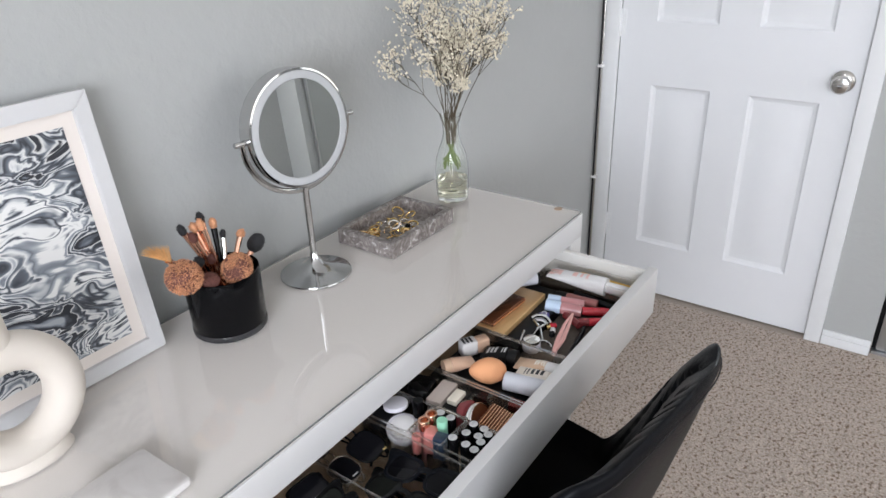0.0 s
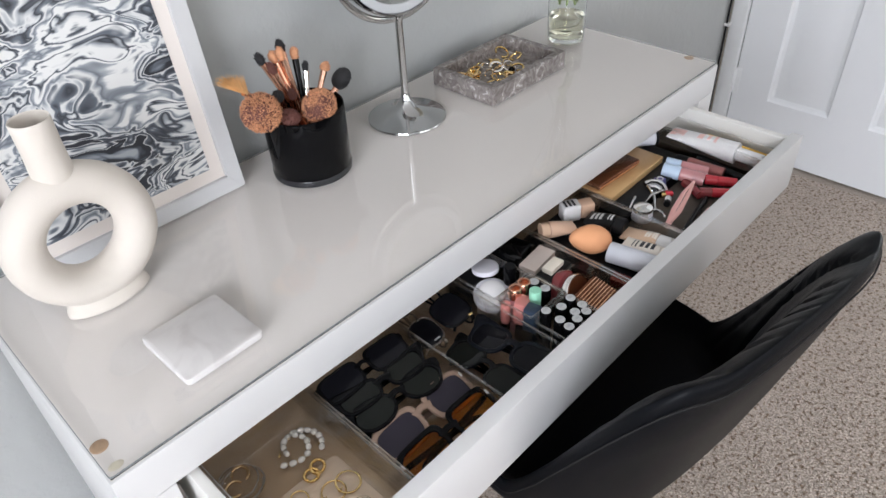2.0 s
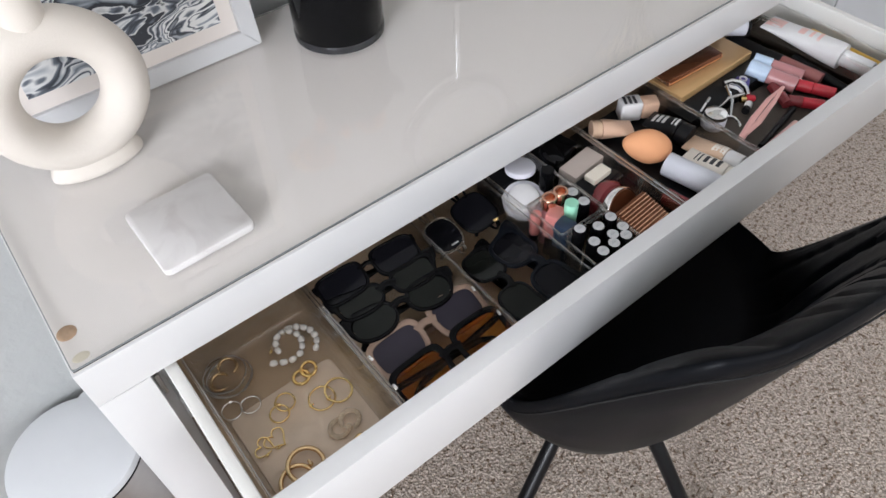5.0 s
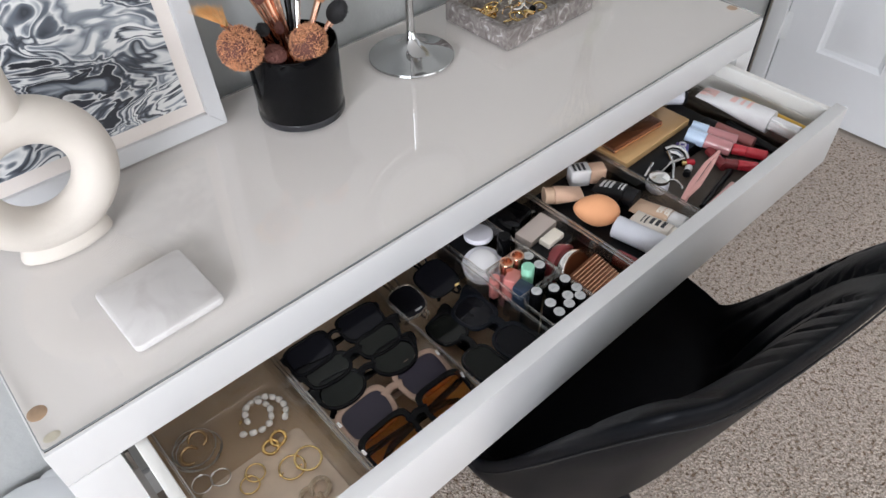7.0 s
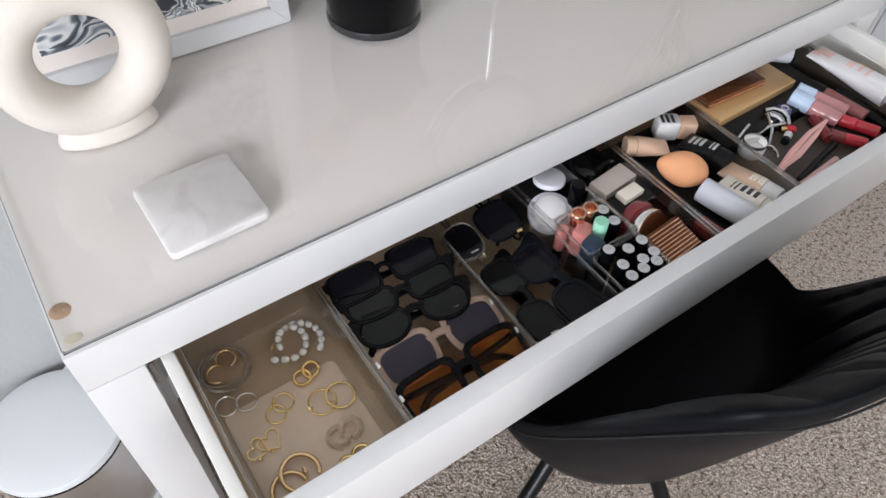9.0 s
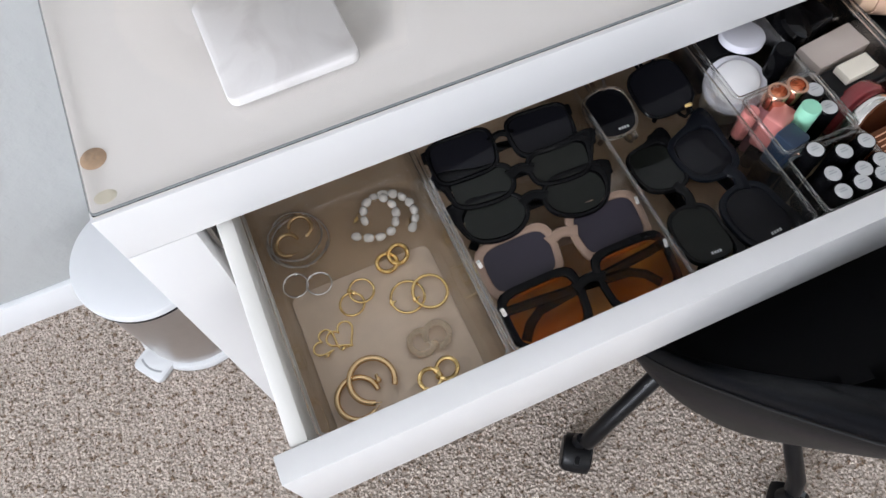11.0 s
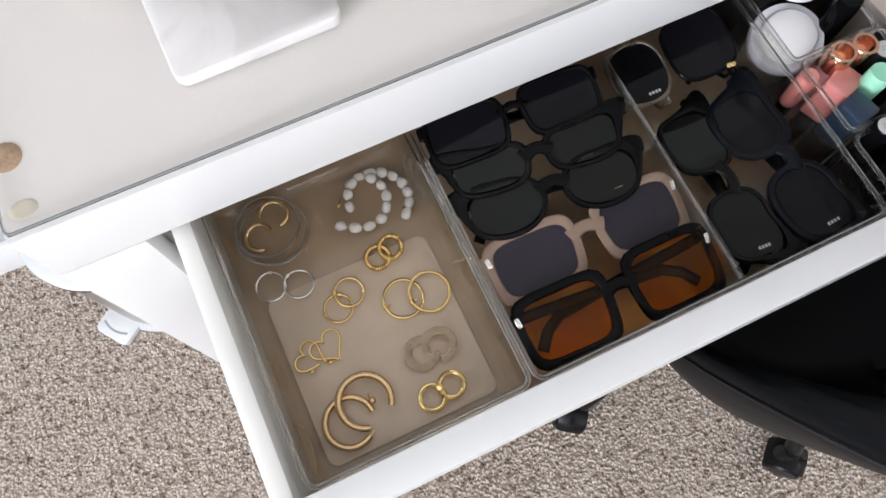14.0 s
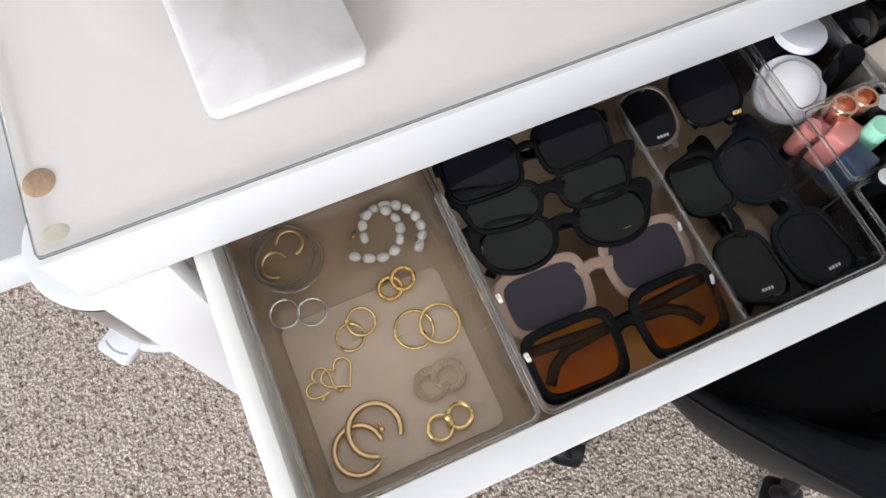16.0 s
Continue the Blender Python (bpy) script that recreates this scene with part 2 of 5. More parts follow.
PINK = plain("pink_lacquer", (0.58, 0.21, 0.19), 0.15, coat=0.5)
MINT = plain("mint_cap", (0.30, 0.64, 0.46), 0.35)
NAVY = plain("navy_cap", (0.02, 0.035, 0.065), 0.3)
CAP_GREY = plain("grey_cap_disc", (0.50, 0.50, 0.50), 0.45)
PALE_BASE = plain("pale_base", (0.70, 0.555, 0.42), 0.22, vary=0.12, scale=45)
WHITE_PL = plain("white_plastic", (0.74, 0.73, 0.73), 0.3)
LILAC_WHITE = plain("powder_white", (0.66, 0.65, 0.70), 0.35)
GREIGE = plain("greige_card", (0.55, 0.47, 0.42), 0.4)
CREAM = plain("cream_enamel", (0.80, 0.73, 0.62), 0.35)
RED = plain("red_plastic", (0.62, 0.03, 0.05), 0.25, coat=0.4)
DARK_RED = plain("berry_plastic", (0.22, 0.03, 0.035), 0.2, coat=0.4)
SPONGE = plain("orange_sponge", (0.80, 0.38, 0.19), 0.85, bump=0.3, bscale=900)
GREY_TUBE = plain("pale_grey_tube", (0.62, 0.63, 0.68), 0.35)
IVORY = plain("ivory_tube", (0.80, 0.74, 0.66), 0.4)
BEIGE = plain("beige_tube", (0.62, 0.43, 0.30), 0.35)
TUBE_PINK = plain("pale_pink_tube", (0.78, 0.50, 0.46), 0.35)
BLUE_CAP = plain("pale_blue_cap", (0.55, 0.68, 0.85), 0.3)
GLOSS = plain("rose_gloss", (0.52, 0.23, 0.235), 0.12, coat=0.6)
MAUVE = plain("mauve_tube", (0.32, 0.12, 0.11), 0.3)
YELLOW = plain("mustard_pencil", (0.70, 0.42, 0.07), 0.4)
TWEEZER = plain("pink_enamel", (0.78, 0.42, 0.38), 0.3)
PURPLE = plain("violet_plastic", (0.10, 0.08, 0.30), 0.3)
BRONZE = plain("bronze_foil", (0.20, 0.075, 0.035), 0.18, metal=0.6)
COPPER_LINE = plain("copper_foil", (0.86, 0.50, 0.32), 0.16, metal=0.85)
PALETTE_GOLD = plain("gold_card", (0.68, 0.43, 0.20), 0.35, metal=0.35)
SKIN_TUBE = plain("foundation_beige", (0.68, 0.45, 0.32), 0.4)
INK = plain("print_ink", (0.04, 0.04, 0.045), 0.5)
INK_PALE = plain("pale_print", (0.62, 0.62, 0.62), 0.5)


# ---- mesh helpers ----
def finish(bm, name, sharp=38):
    bmesh.ops.recalc_face_normals(bm, faces=bm.faces)
    for f in bm.faces:
        f.smooth = True
    lim = radians(sharp)
    for e in bm.edges:
        if len(e.link_faces) == 2 and e.calc_face_angle(0) > lim:
            e.smooth = False
    me = bpy.data.meshes.new(name)
    bm.to_mesh(me)
    bm.free()
    return me


def part(name, bm, material, parent, label="", m=None, sharp=38):
    me = bm if isinstance(bm, bpy.types.Mesh) else finish(bm, name, sharp)
    if not me.materials:
        me.materials.append(material)
    ob = new(name, me)
    ob.parent = parent
    if m is not None:
        ob.matrix_basis = m
    if label:
        ob["label"] = label
    return ob


def thing(name, m, label, category, group="", kind=""):
    ob = new(name)
    ob.empty_display_size = 0.02
    ob.matrix_basis = m
    return tagged(ob, label, category, group, kind)


def solo(name, bm, material, m, label, category, group="", kind="", sharp=38):
    me = finish(bm, name, sharp)
    me.materials.append(material)
    ob = new(name, me)
    ob.matrix_basis = m
    return tagged(ob, label, category, group, kind)


def box(lo, hi, bevel=0.0, seg=2):
    bm = bmesh.new()
    bmesh.ops.create_cube(bm, size=1)
    for v in bm.verts:
        v.co = Vector([lo[i] + (v.co[i] + 0.5) * (hi[i] - lo[i]) for i in range(3)])
    if bevel:
        bmesh.ops.bevel(bm, geom=bm.edges[:], offset=bevel, segments=seg, affect="EDGES", profile=0.6)
    return bm


def join(*bms):
    out = bmesh.new()
    for b in bms:
        me = bpy.data.meshes.new("tmp")
        b.to_mesh(me)
        b.free()
        out.from_mesh(me)
        bpy.data.meshes.remove(me)
    return out


def moved(bm, m):
    bmesh.ops.transform(bm, matrix=m, verts=bm.verts)
    return bm


def loft(loops, caps=(True, True), closed=False):
    """Rings of equally many points, joined one to the next."""
    bm = bmesh.new()
    rings = [[bm.verts.new(p) for p in loop] for loop in loops]
    n = len(rings[0])
    pairs = list(zip(rings, rings[1:])) + ([(rings[-1], rings[0])] if closed else [])
    for a, b in pairs:
        for i in range(n):
            bm.faces.new((a[i], a[(i + 1) % n], b[(i + 1) % n], b[i]))
    if not closed:
        if caps[0]:
            bm.faces.new(rings[0][::-1])
        if caps[1]:
            bm.faces.new(rings[-1])
    return bm


def lathe(profile, seg=32, caps=(True, True)):
    return loft([[(r * math.cos(2 * math.pi * i / seg), r * math.sin(2 * math.pi * i / seg), z) for i in range(seg)] for r, z in profile], caps)


def tube(path, radius, seg=8, closed=False, flat=1.0):
    """A round or flattened rod along a path; radius a number or one for each point."""
    pts = [Vector(p) for p in path]
    n = len(pts)
    rad = radius if isinstance(radius, (list, tuple)) else [radius] * n
    loops, up = [], None
    for i, p in enumerate(pts):
        a = pts[(i - 1) % n] if closed else pts[max(i - 1, 0)]
        b = pts[(i + 1) % n] if closed else pts[min(i + 1, n - 1)]
        d = (b - a).normalized()
        if up is None:
            up = Vector((0, 0, 1)) if abs(d.z) < 0.9 else Vector((1, 0, 0))
        side = d.cross(up).normalized()
        up = side.cross(d).normalized()
        loops.append([p + rad[i] * (math.cos(2 * math.pi * k / seg) * side + flat * math.sin(2 * math.pi * k / seg) * up) for k in range(seg)])
    return loft(loops, closed=closed)


def ring_path(r, n=36, a0=0.0, a1=360.0):
    full = abs(a1 - a0) >= 360
    m = n if full else n + 1
    return [(r * math.cos(radians(a0 + (a1 - a0) * i / n)), r * math.sin(radians(a0 + (a1 - a0) * i / n)), 0) for i in range(m)]


def round_rect(x0, x1, y0, y1, r, n=5):
    out = []
    for cx, cy, a in ((x1 - r, y1 - r, 0), (x0 + r, y1 - r, 90), (x0 + r, y0 + r, 180), (x1 - r, y0 + r, 270)):
        out += [(cx + r * math.cos(radians(a + 90 * k / n)), cy + r * math.sin(radians(a + 90 * k / n))) for k in range(n + 1)]
    return out


def slab(outline, z0, z1, soft=0.0):
    """A plate with an outline; soft rounds its upper and lower edge."""
    cx = sum(p[0] for p in outline) / len(outline)
    cy = sum(p[1] for p in outline) / len(outline)

    def ring(z, inset):
        return [(p[0] - inset * (p[0] - cx) / max(1e-6, math.hypot(p[0] - cx, p[1] - cy)), p[1] - inset * (p[1] - cy) / max(1e-6, math.hypot(p[0] - cx, p[1] - cy)), z) for p in outline]
    if not soft:
        return loft([ring(z0, 0), ring(z1, 0)])
    return loft([ring(z0, soft), ring(z0 + soft * 0.4, soft * 0.25), ring(z0 + soft, 0), ring(z1 - soft, 0), ring(z1 - soft * 0.4, soft * 0.25), ring(z1, soft)])


def ellipsoid(rx, ry, rz, u=16, v=10, power=1.0):
    loops = []
    for j in range(1, v):
        a = math.pi * j / v
        loops.append([(rx * math.sin(a) ** power * math.cos(2 * math.pi * i / u), ry * math.sin(a) ** power * math.sin(2 * math.pi * i / u), -rz * math.cos(a)) for i in range(u)])
    return loft(loops)


def cyl_along(a, b, r0, r1=None, seg=16, soft=0.0008):
    """A capped rod from a to b with softened ends."""
    a, b = Vector(a), Vector(b)
    r1 = r0 if r1 is None else r1
    d = (b - a).normalized()
    return tube([a, a + d * soft, b - d * soft, b], [r0 - soft, r0, r1, r1 - soft], seg)


# ---- the room ----
XW, XE, YN, YS, HC = -2.4, 2.245, 0.424, -2.98, 2.44


def structure(name, bm, material, label, category):
    return solo(name, bm, material, Matrix(), label, category, kind="structure")


structure("floor", box((XW - 0.1, YS - 0.1, -0.1), (XE + 0.1, YN + 0.1, -0.0020)), CARPET_BASE, "beige and brown speckled plush carpet floor", "floor")
structure("ceiling", box((XW - 0.1, YS - 0.1, HC), (XE + 0.1, YN + 0.1, HC + 0.1)), CEIL, "white textured ceiling", "ceiling")
structure("wall_north", box((XW - 0.1, YN, -0.1), (XE + 0.1, YN + 0.1, HC)), WALL, "pale grey orange-peel painted wall behind the table", "wall")
# east wall with the door opening and the closet opening
DY0, DY1, DH = -0.392, 0.366, 2.03
east = join(box((XE, DY1, -0.1), (XE + 0.1, YN, HC)), box((XE, -0.588, -0.1), (XE + 0.1, DY0, HC)), box((XE, DY0, DH), (XE + 0.1, DY1, HC)),
            box((XE, YS, 2.1), (XE + 0.1, -0.588, HC)), box((XE, YS, -0.1), (XE + 0.1, -2.7, 2.1)), box((XE + 0.6, -2.7, -0.1), (XE + 0.7, 0.5, 2.1)))
structure("wall_east", east, WALL, "grey painted wall with door and closet openings", "wall")


def wall_with_window(name, axis, at, out, a0, a1, w0, w1, z0, z1):
    lo, hi = min(at, at + out), max(at, at + out)
    pieces = [(a0, w0, -0.1, HC), (w1, a1, -0.1, HC), (w0, w1, -0.1, z0), (w0, w1, z1, HC)]
    if axis == "x":
        bm = join(*[box((lo, p, q), (hi, r, s)) for p, r, q, s in pieces])
    else:
        bm = join(*[box((p, lo, q), (r, hi, s)) for p, r, q, s in pieces])
    structure(name, bm, WALL, "grey painted wall with a window opening", "wall")


wall_with_window("wall_west", "x", XW, -0.1, YS, YN, -2.7, -0.8, 0.85, 2.15)
# this opening is added to go with the long-side fill lamp
wall_with_window("wall_south", "y", YS, -0.1, XW, XE, 0.0, 1.9, 0.85, 2.15)

# baseboards
structure("baseboard", box((XW, YN - 0.012, -0.006), (XE - 0.07, YN, 0.078), 0.003), TRIM_WHITE, "white painted baseboard along the grey wall", "baseboard")
structure("baseboard", join(box((XE - 0.012, -0.586, -0.006), (XE, DY0 - 0.05, 0.03), 0.003), box((XE - 0.009, -0.586, 0.03), (XE, DY0 - 0.05, 0.05), 0.003)),
          TRIM_WHITE, "short white stepped baseboard beside the door", "baseboard")

# door casing
case = join(box((XE - 0.016, DY1 - 0.004, -0.006), (XE, YN - 0.008, DH + 0.05), 0.004), box((XE - 0.016, DY0 - 0.048, -0.006), (XE, DY0 + 0.002, DH + 0.05), 0.004),
            box((XE - 0.016, DY0 - 0.048, DH), (XE, YN - 0.008, DH + 0.06), 0.004))
structure("trim", case, TRIM_WHITE, "white painted door casing", "door casing")


def panel_door(name, m, width, height, label):
    """A moulded six-panel door; its face looks to -x, hinges at +y."""
    d = thing(name, m, label, "door", kind="structure")
    cols = [(0.100, 0.306), (0.428, 0.628)]
    rows = [(0.205, 0.80), (1.01, 1.62), (1.71, 1.92)]
    bm = bmesh.new()
    ys = sorted({0, width, *[c for p in cols for c in p]})
    zs = sorted({0, height, *[c for p in rows for c in p]})
    holes = {(p[0], r[0]) for p in cols for r in rows}
    for y0, y1 in zip(ys, ys[1:]):
        for z0, z1 in zip(zs, zs[1:]):
            if (y0, z0) not in holes:
                bm.faces.new([bm.verts.new(p) for p in ((0, y0, z0), (0, y1, z0), (0, y1, z1), (0, y0, z1))])
            else:
                steps = [(0, 0), (0.006, 0.006), (0.010, 0.016), (0.010, 0.028), (0.003, 0.052)]
                loops = [[(dx, y0 + i, z0 + i), (dx, y1 - i, z0 + i), (dx, y1 - i, z1 - i), (dx, y0 + i, z1 - i)] for dx, i in steps]
                rings = [[bm.verts.new(p) for p in l] for l in loops]
                for a, b in zip(rings, rings[1:]):
                    for k in range(4):
                        bm.faces.new((a[k], a[(k + 1) % 4], b[(k + 1) % 4], b[k]))
                bm.faces.new(rings[-1])
    bmesh.ops.remove_doubles(bm, verts=bm.verts, dist=1e-5)
    back = box((0.0115, 0, 0), (0.035, width, height))
    sides = join(box((0.0005, 0, 0), (0.012, 0.004, height)), box((0.0005, width - 0.004, 0), (0.012, width, height)),
                 box((0.0005, 0.004, 0), (0.012, width - 0.004, 0.004)))
    part("door_leaf", join(bm, back, sides), DOOR_WHITE, d, sharp=20)
    kz, ky = 0.872, 0.050
    knob = part("door_knob", moved(lathe([(0.033, 0), (0.033, 0.004), (0.028, 0.009), (0.012, 0.012), (0.011, 0.026), (0.018, 0.032), (0.026, 0.042), (0.027, 0.052), (0.022, 0.060), (0.010, 0.063)], 36),
                                         pose(0, ky, kz, 0, -90, 0)), SATIN, d, "round brushed nickel door knob")
    part("key_slot", box((-0.066, ky - 0.006, kz - 0.0015), (-0.0625, ky + 0.006, kz + 0.0015)), GREY_PLASTIC, knob)
    part("latch_plate", box((-0.001, -0.003, kz - 0.028), (0.02, -0.0005, kz + 0.028), 0.0005), SATIN, d)
    for z in (0.25, 1.0, 1.8):
        h = join(cyl_along((-0.005, width + 0.003, z - 0.045), (-0.005, width + 0.003, z + 0.045), 0.0055, seg=12), box((-0.0015, width - 0.016, z - 0.044), (0.001, width + 0.012, z + 0.044), 0.0005))
        part("hinge", h, TRIM_WHITE, d, "white painted butt hinge")
    return d


panel_door("door_1", pose(XE + 0.004, DY0 + 0.004, 0.008), DY1 - DY0 - 0.008, DH - 0.012, "closed white moulded six-panel interior door")
structure("door_stop", join(box((XE + 0.045, DY1 - 0.02, 0), (XE + 0.06, DY1, DH)), box((XE + 0.045, DY0, 0), (XE + 0.06, DY0 + 0.02, DH))), TRIM_WHITE, "white door jamb stop", "door jamb")

# closet with sliding mirror doors beyond the door
cl = thing("closet_door", pose(XE + 0.02, 0, 0), "sliding mirrored closet door with grey metal frame", "closet door", kind="structure")
for k, (y1, y0) in enumerate(((-0.602, -1.62), (-1.60, -2.69))):
    dx = 0.035 * k
    fr = join(box((dx, y1 - 0.026, 0.012), (dx + 0.022, y1, 2.08), 0.002), box((dx, y0, 0.012), (dx + 0.022, y0 + 0.026, 2.08), 0.002),
              box((dx, y0 + 0.026, 0.012), (dx + 0.022, y1 - 0.026, 0.04), 0.002), box((dx, y0 + 0.026, 2.05), (dx + 0.022, y1 - 0.026, 2.08), 0.002))
    part("metal_frame", fr, ALU, cl, "grey aluminium door frame")
    part("mirror_panel", box((dx + 0.008, y0 + 0.024, 0.038), (dx + 0.013, y1 - 0.024, 2.052)), MIRROR, cl)
part("floor_track", box((-0.01, -2.69, -0.004), (0.075, -0.592, 0.008), 0.002), ALU, cl, "grey aluminium floor track")
# black strip puts in the shade of the gap beside the frame
part("shadow_gap_strip", box((0.004, -0.601, 0.012), (0.018, -0.5895, 2.08)), BLACK_PLASTIC, cl, "black strip standing in for the shaded gap")

# cable with clips in the corner
cab = thing("cable", pose(XE - 0.026, YN - 0.012, 0), "thin grey cable clipped along the wall corner", "cable")
part("wire", tube([(0, 0, 0.0), (0.001, 0, 0.5), (-0.001, 0, 1.1), (0.0, 0, 1.7), (0, 0, 2.4)], 0.0045, 8), SATIN, cab)
part("wire", tube([(-0.010, 0.003, 0.0), (-0.009, 0.003, 0.6), (-0.011, 0.003, 1.3), (-0.010, 0.003, 2.4)], 0.003, 8), BLACK_PLASTIC, cab, "thin dark wire")
for z in (0.451, 0.864, 1.3):
    part("clip", box((-0.013, -0.007, z - 0.005), (0.007, 0.012, z + 0.005), 0.002), WHITE_PL, cab, "white plastic cable clip")


# window frames behind the lamps; the long-side one is added with its fill
def window(name, m, w, h):
    """Stands in the plane x = 0, w along y, h along z."""
    win = thing(name, m, "white framed window, unseen, behind an area lamp", "window", kind="structure")
    for a, b in (((-0.08, 0, 0), (-0.03, w, 0.05)), ((-0.08, 0, h - 0.05), (-0.03, w, h)), ((-0.08, 0, 0.05), (-0.03, 0.05, h - 0.05)),
                 ((-0.08, w - 0.05, 0.05), (-0.03, w, h - 0.05)), ((-0.08, w / 2 - 0.025, 0.05), (-0.03, w / 2 + 0.025, h - 0.05))):
        part("window_frame", box(a, b, 0.003), TRIM_WHITE, win)
    for a, b in ((0.05, w / 2 - 0.025), (w / 2 + 0.025, w - 0.05)):
        p = part("pane", box((-0.058, a, 0.05), (-0.054, b, h - 0.05)), TOP_GLASS, win)
        p.visible_shadow = False


window("window_1", pose(XW, -2.7, 0.85), 1.9, 1.3)
window("added_window", pose(1.9, YS, 0.85, 0, 0, 90), 1.9, 1.3)

# ---- dressing table ----
W, D, H = 1.2, 0.406, 0.78
desk = thing("dressing_table", Matrix(), "white dressing table with a glass top, drawer pulled open", "dressing table")
part("top_panel", box((0, 0, 0.720), (W, D, H - 0.005), 0.0015), WHITE, desk)
part("top_lacquer", box((0.0025, 0.0025, H - 0.0045), (W - 0.0025, D - 0.0025, H - 0.0042)), TOP_WHITE, desk)
for x in (0, W - 0.052):
    part("side_panel", box((x, 0.0, 0.0), (x + 0.052, D, 0.7195), 0.0015), WHITE, desk)
part("back_panel", box((0.052, D - 0.02, 0.30), (W - 0.052, D - 0.004, 0.7195)), WHITE, desk)
gl = part("glass_top", box((0.003, 0.003, H - 0.0036), (W - 0.003, D - 0.003, H)), TOP_GLASS, desk, "clear glass sheet over the table top")
gl.visible_shadow = False
rim_out = [(*p, 0) for p in round_rect(0.0022, W - 0.0022, 0.0022, D - 0.0022, 0.004)]
rim_in = [(*p, 0) for p in round_rect(0.0029, W - 0.0029, 0.0029, D - 0.0029, 0.004)]
ge = loft([[(x, y, z) for x, y, _ in loop] for loop, z in ((rim_out, H - 0.0016), (rim_out, H + 0.0002), (rim_in, H + 0.0002), (rim_in, H - 0.0016))], closed=True)
part("glass_edge", ge, GLASS_EDGE, desk, "green-grey polished glass edge")
for x, y in ((0.0125, 0.0485), (W - 0.012, 0.054)):
    part("cork_pad", moved(lathe([(0.0088, 0), (0.0092, 0.0003), (0.0088, 0.0006)], 20), pose(x, y, H - 0.0043)), CORK, desk, "round cork pad under the glass")
stain = moved(lathe([(0.008, 0), (0.0075, 0.0003)], 14), pose(0.014, 0.0150, H - 0.00425) @ Matrix.Diagonal((1.0, 0.7, 1, 1)))
part("glue_mark", stain, GLUE, desk, "faint yellow glue stain under the glass")
for x in (0.0535, W - 0.0715):
    part("drawer_runner", box((x if x < 0.5 else x + 0.0105, 0.02, 0.655), (x + 0.0045 if x < 0.5 else x + 0.0175, 0.38, 0.69), 0.001), RUNNER, desk, "dark metal drawer runner")
part("corner_block", box((W - 0.072, 0.012, 0.700), (W - 0.0525, 0.03, 0.7195), 0.001), WHITE, desk)

# ---- drawer, pulled out ----
YI, YO, ZR = -0.176, -0.196, 0.717
FX0, FX1 = 0.0545, 1.1455
dr = thing("drawer", Matrix(), "white wide drawer pulled open, full of organizers", "drawer")
part("front_panel", box((FX0, YO, 0.612), (FX1, YI, ZR), 0.0015), WHITE, dr)
for x in (0.066, FX1 - 0.0255):
    part("side_wall", box((x, YI + 0.0003, 0.618), (x + 0.013, 0.20, ZR - 0.002), 0.003), DRAWER_WHITE, dr)
part("back_wall", box((0.079, 0.187, 0.618), (FX1 - 0.0255, 0.20, ZR - 0.01), 0.002), DRAWER_WHITE, dr)
part("bottom_board", box((0.079, YI + 0.0003, 0.618), (FX1 - 0.0255, 0.187, 0.626)), LINER, dr, "brown-grey lined drawer bottom")
FLOOR = 0.6265


def organizer(name, x0, x1, y0, y1, h, label, wall=0.0022, r=0.008, lip=0.003, base=0.002):
    """An open clear tray with rounded corners, a lip and a soft inner base."""
    t = thing(name, pose(x0, y0, FLOOR), label, "organizer", "clear drawer organizers")
    w, d = x1 - x0, y1 - y0

    def rr(i, z, e=0.0):
        return [(x, y, z) for x, y in round_rect(i - e, w - i + e, i - e, d - i + e, max(0.002, r - i + e), 4)]
    loops = [rr(0.004, 0), rr(0.0025, 0.0015), rr(0.0015, h - 0.004), rr(0, h - 0.003), rr(0, h - 0.0008), rr(0.0008, h), rr(wall + 0.001, h), rr(wall + 0.0015, h - 0.002),
             rr(wall + 0.003, 0.008), rr(wall + 0.007, base + 0.0008), rr(wall + 0.010, base)]
    o = part("tray_body", loft(loops), ACRYLIC, t)
    o.visible_shadow = False
    lip_path = [(x, y, h) for x, y, _ in rr(0.0012, h)]
    o = part("rim", tube(lip_path, 0.0015, 8, closed=True), RIM, t, "rounded clear rim")
    o.visible_shadow = False
    return t


def divider(t, a, b, h=0.06):
    lo = (min(a[0], b[0]) - 0.0009, min(a[1], b[1]) - 0.0009, 0.0035)
    hi = (max(a[0], b[0]) + 0.0009, max(a[1], b[1]) + 0.0009, h)
    o = part("divider", box(lo, hi, 0.0006), ACRYLIC, t)
    o.visible_shadow = False
    o = part("divider_edge", tube([(a[0], a[1], h), (b[0], b[1], h)], 0.0012, 8), RIM, t, "polished clear edge")
    o.visible_shadow = False


org_jewel = organizer("drawer_organizer", 0.0830, 0.2285, YI + 0.002, 0.045, 0.070, "clear acrylic tray holding earrings and bangles")
org_glasses = organizer("drawer_organizer", 0.2300, 0.489, YI + 0.002, 0.115, 0.070, "clear acrylic tray holding rows of sunglasses")
divider(org_glasses, (0.1460, 0.004), (0.1490, 0.285), 0.070)
organizer("drawer_organizer", 0.4910, 0.5630, YI + 0.002, -0.1195, 0.078, "small clear acrylic box with black nail polish", r=0.006)
organizer("drawer_organizer", 0.4910, 0.5630, -0.1180, -0.0570, 0.080, "small clear acrylic box with coloured nail polish", r=0.006)
organizer("drawer_organizer", 0.4910, 0.5630, -0.0555, 0.045, 0.076, "small clear acrylic box with white powder compacts", r=0.006)
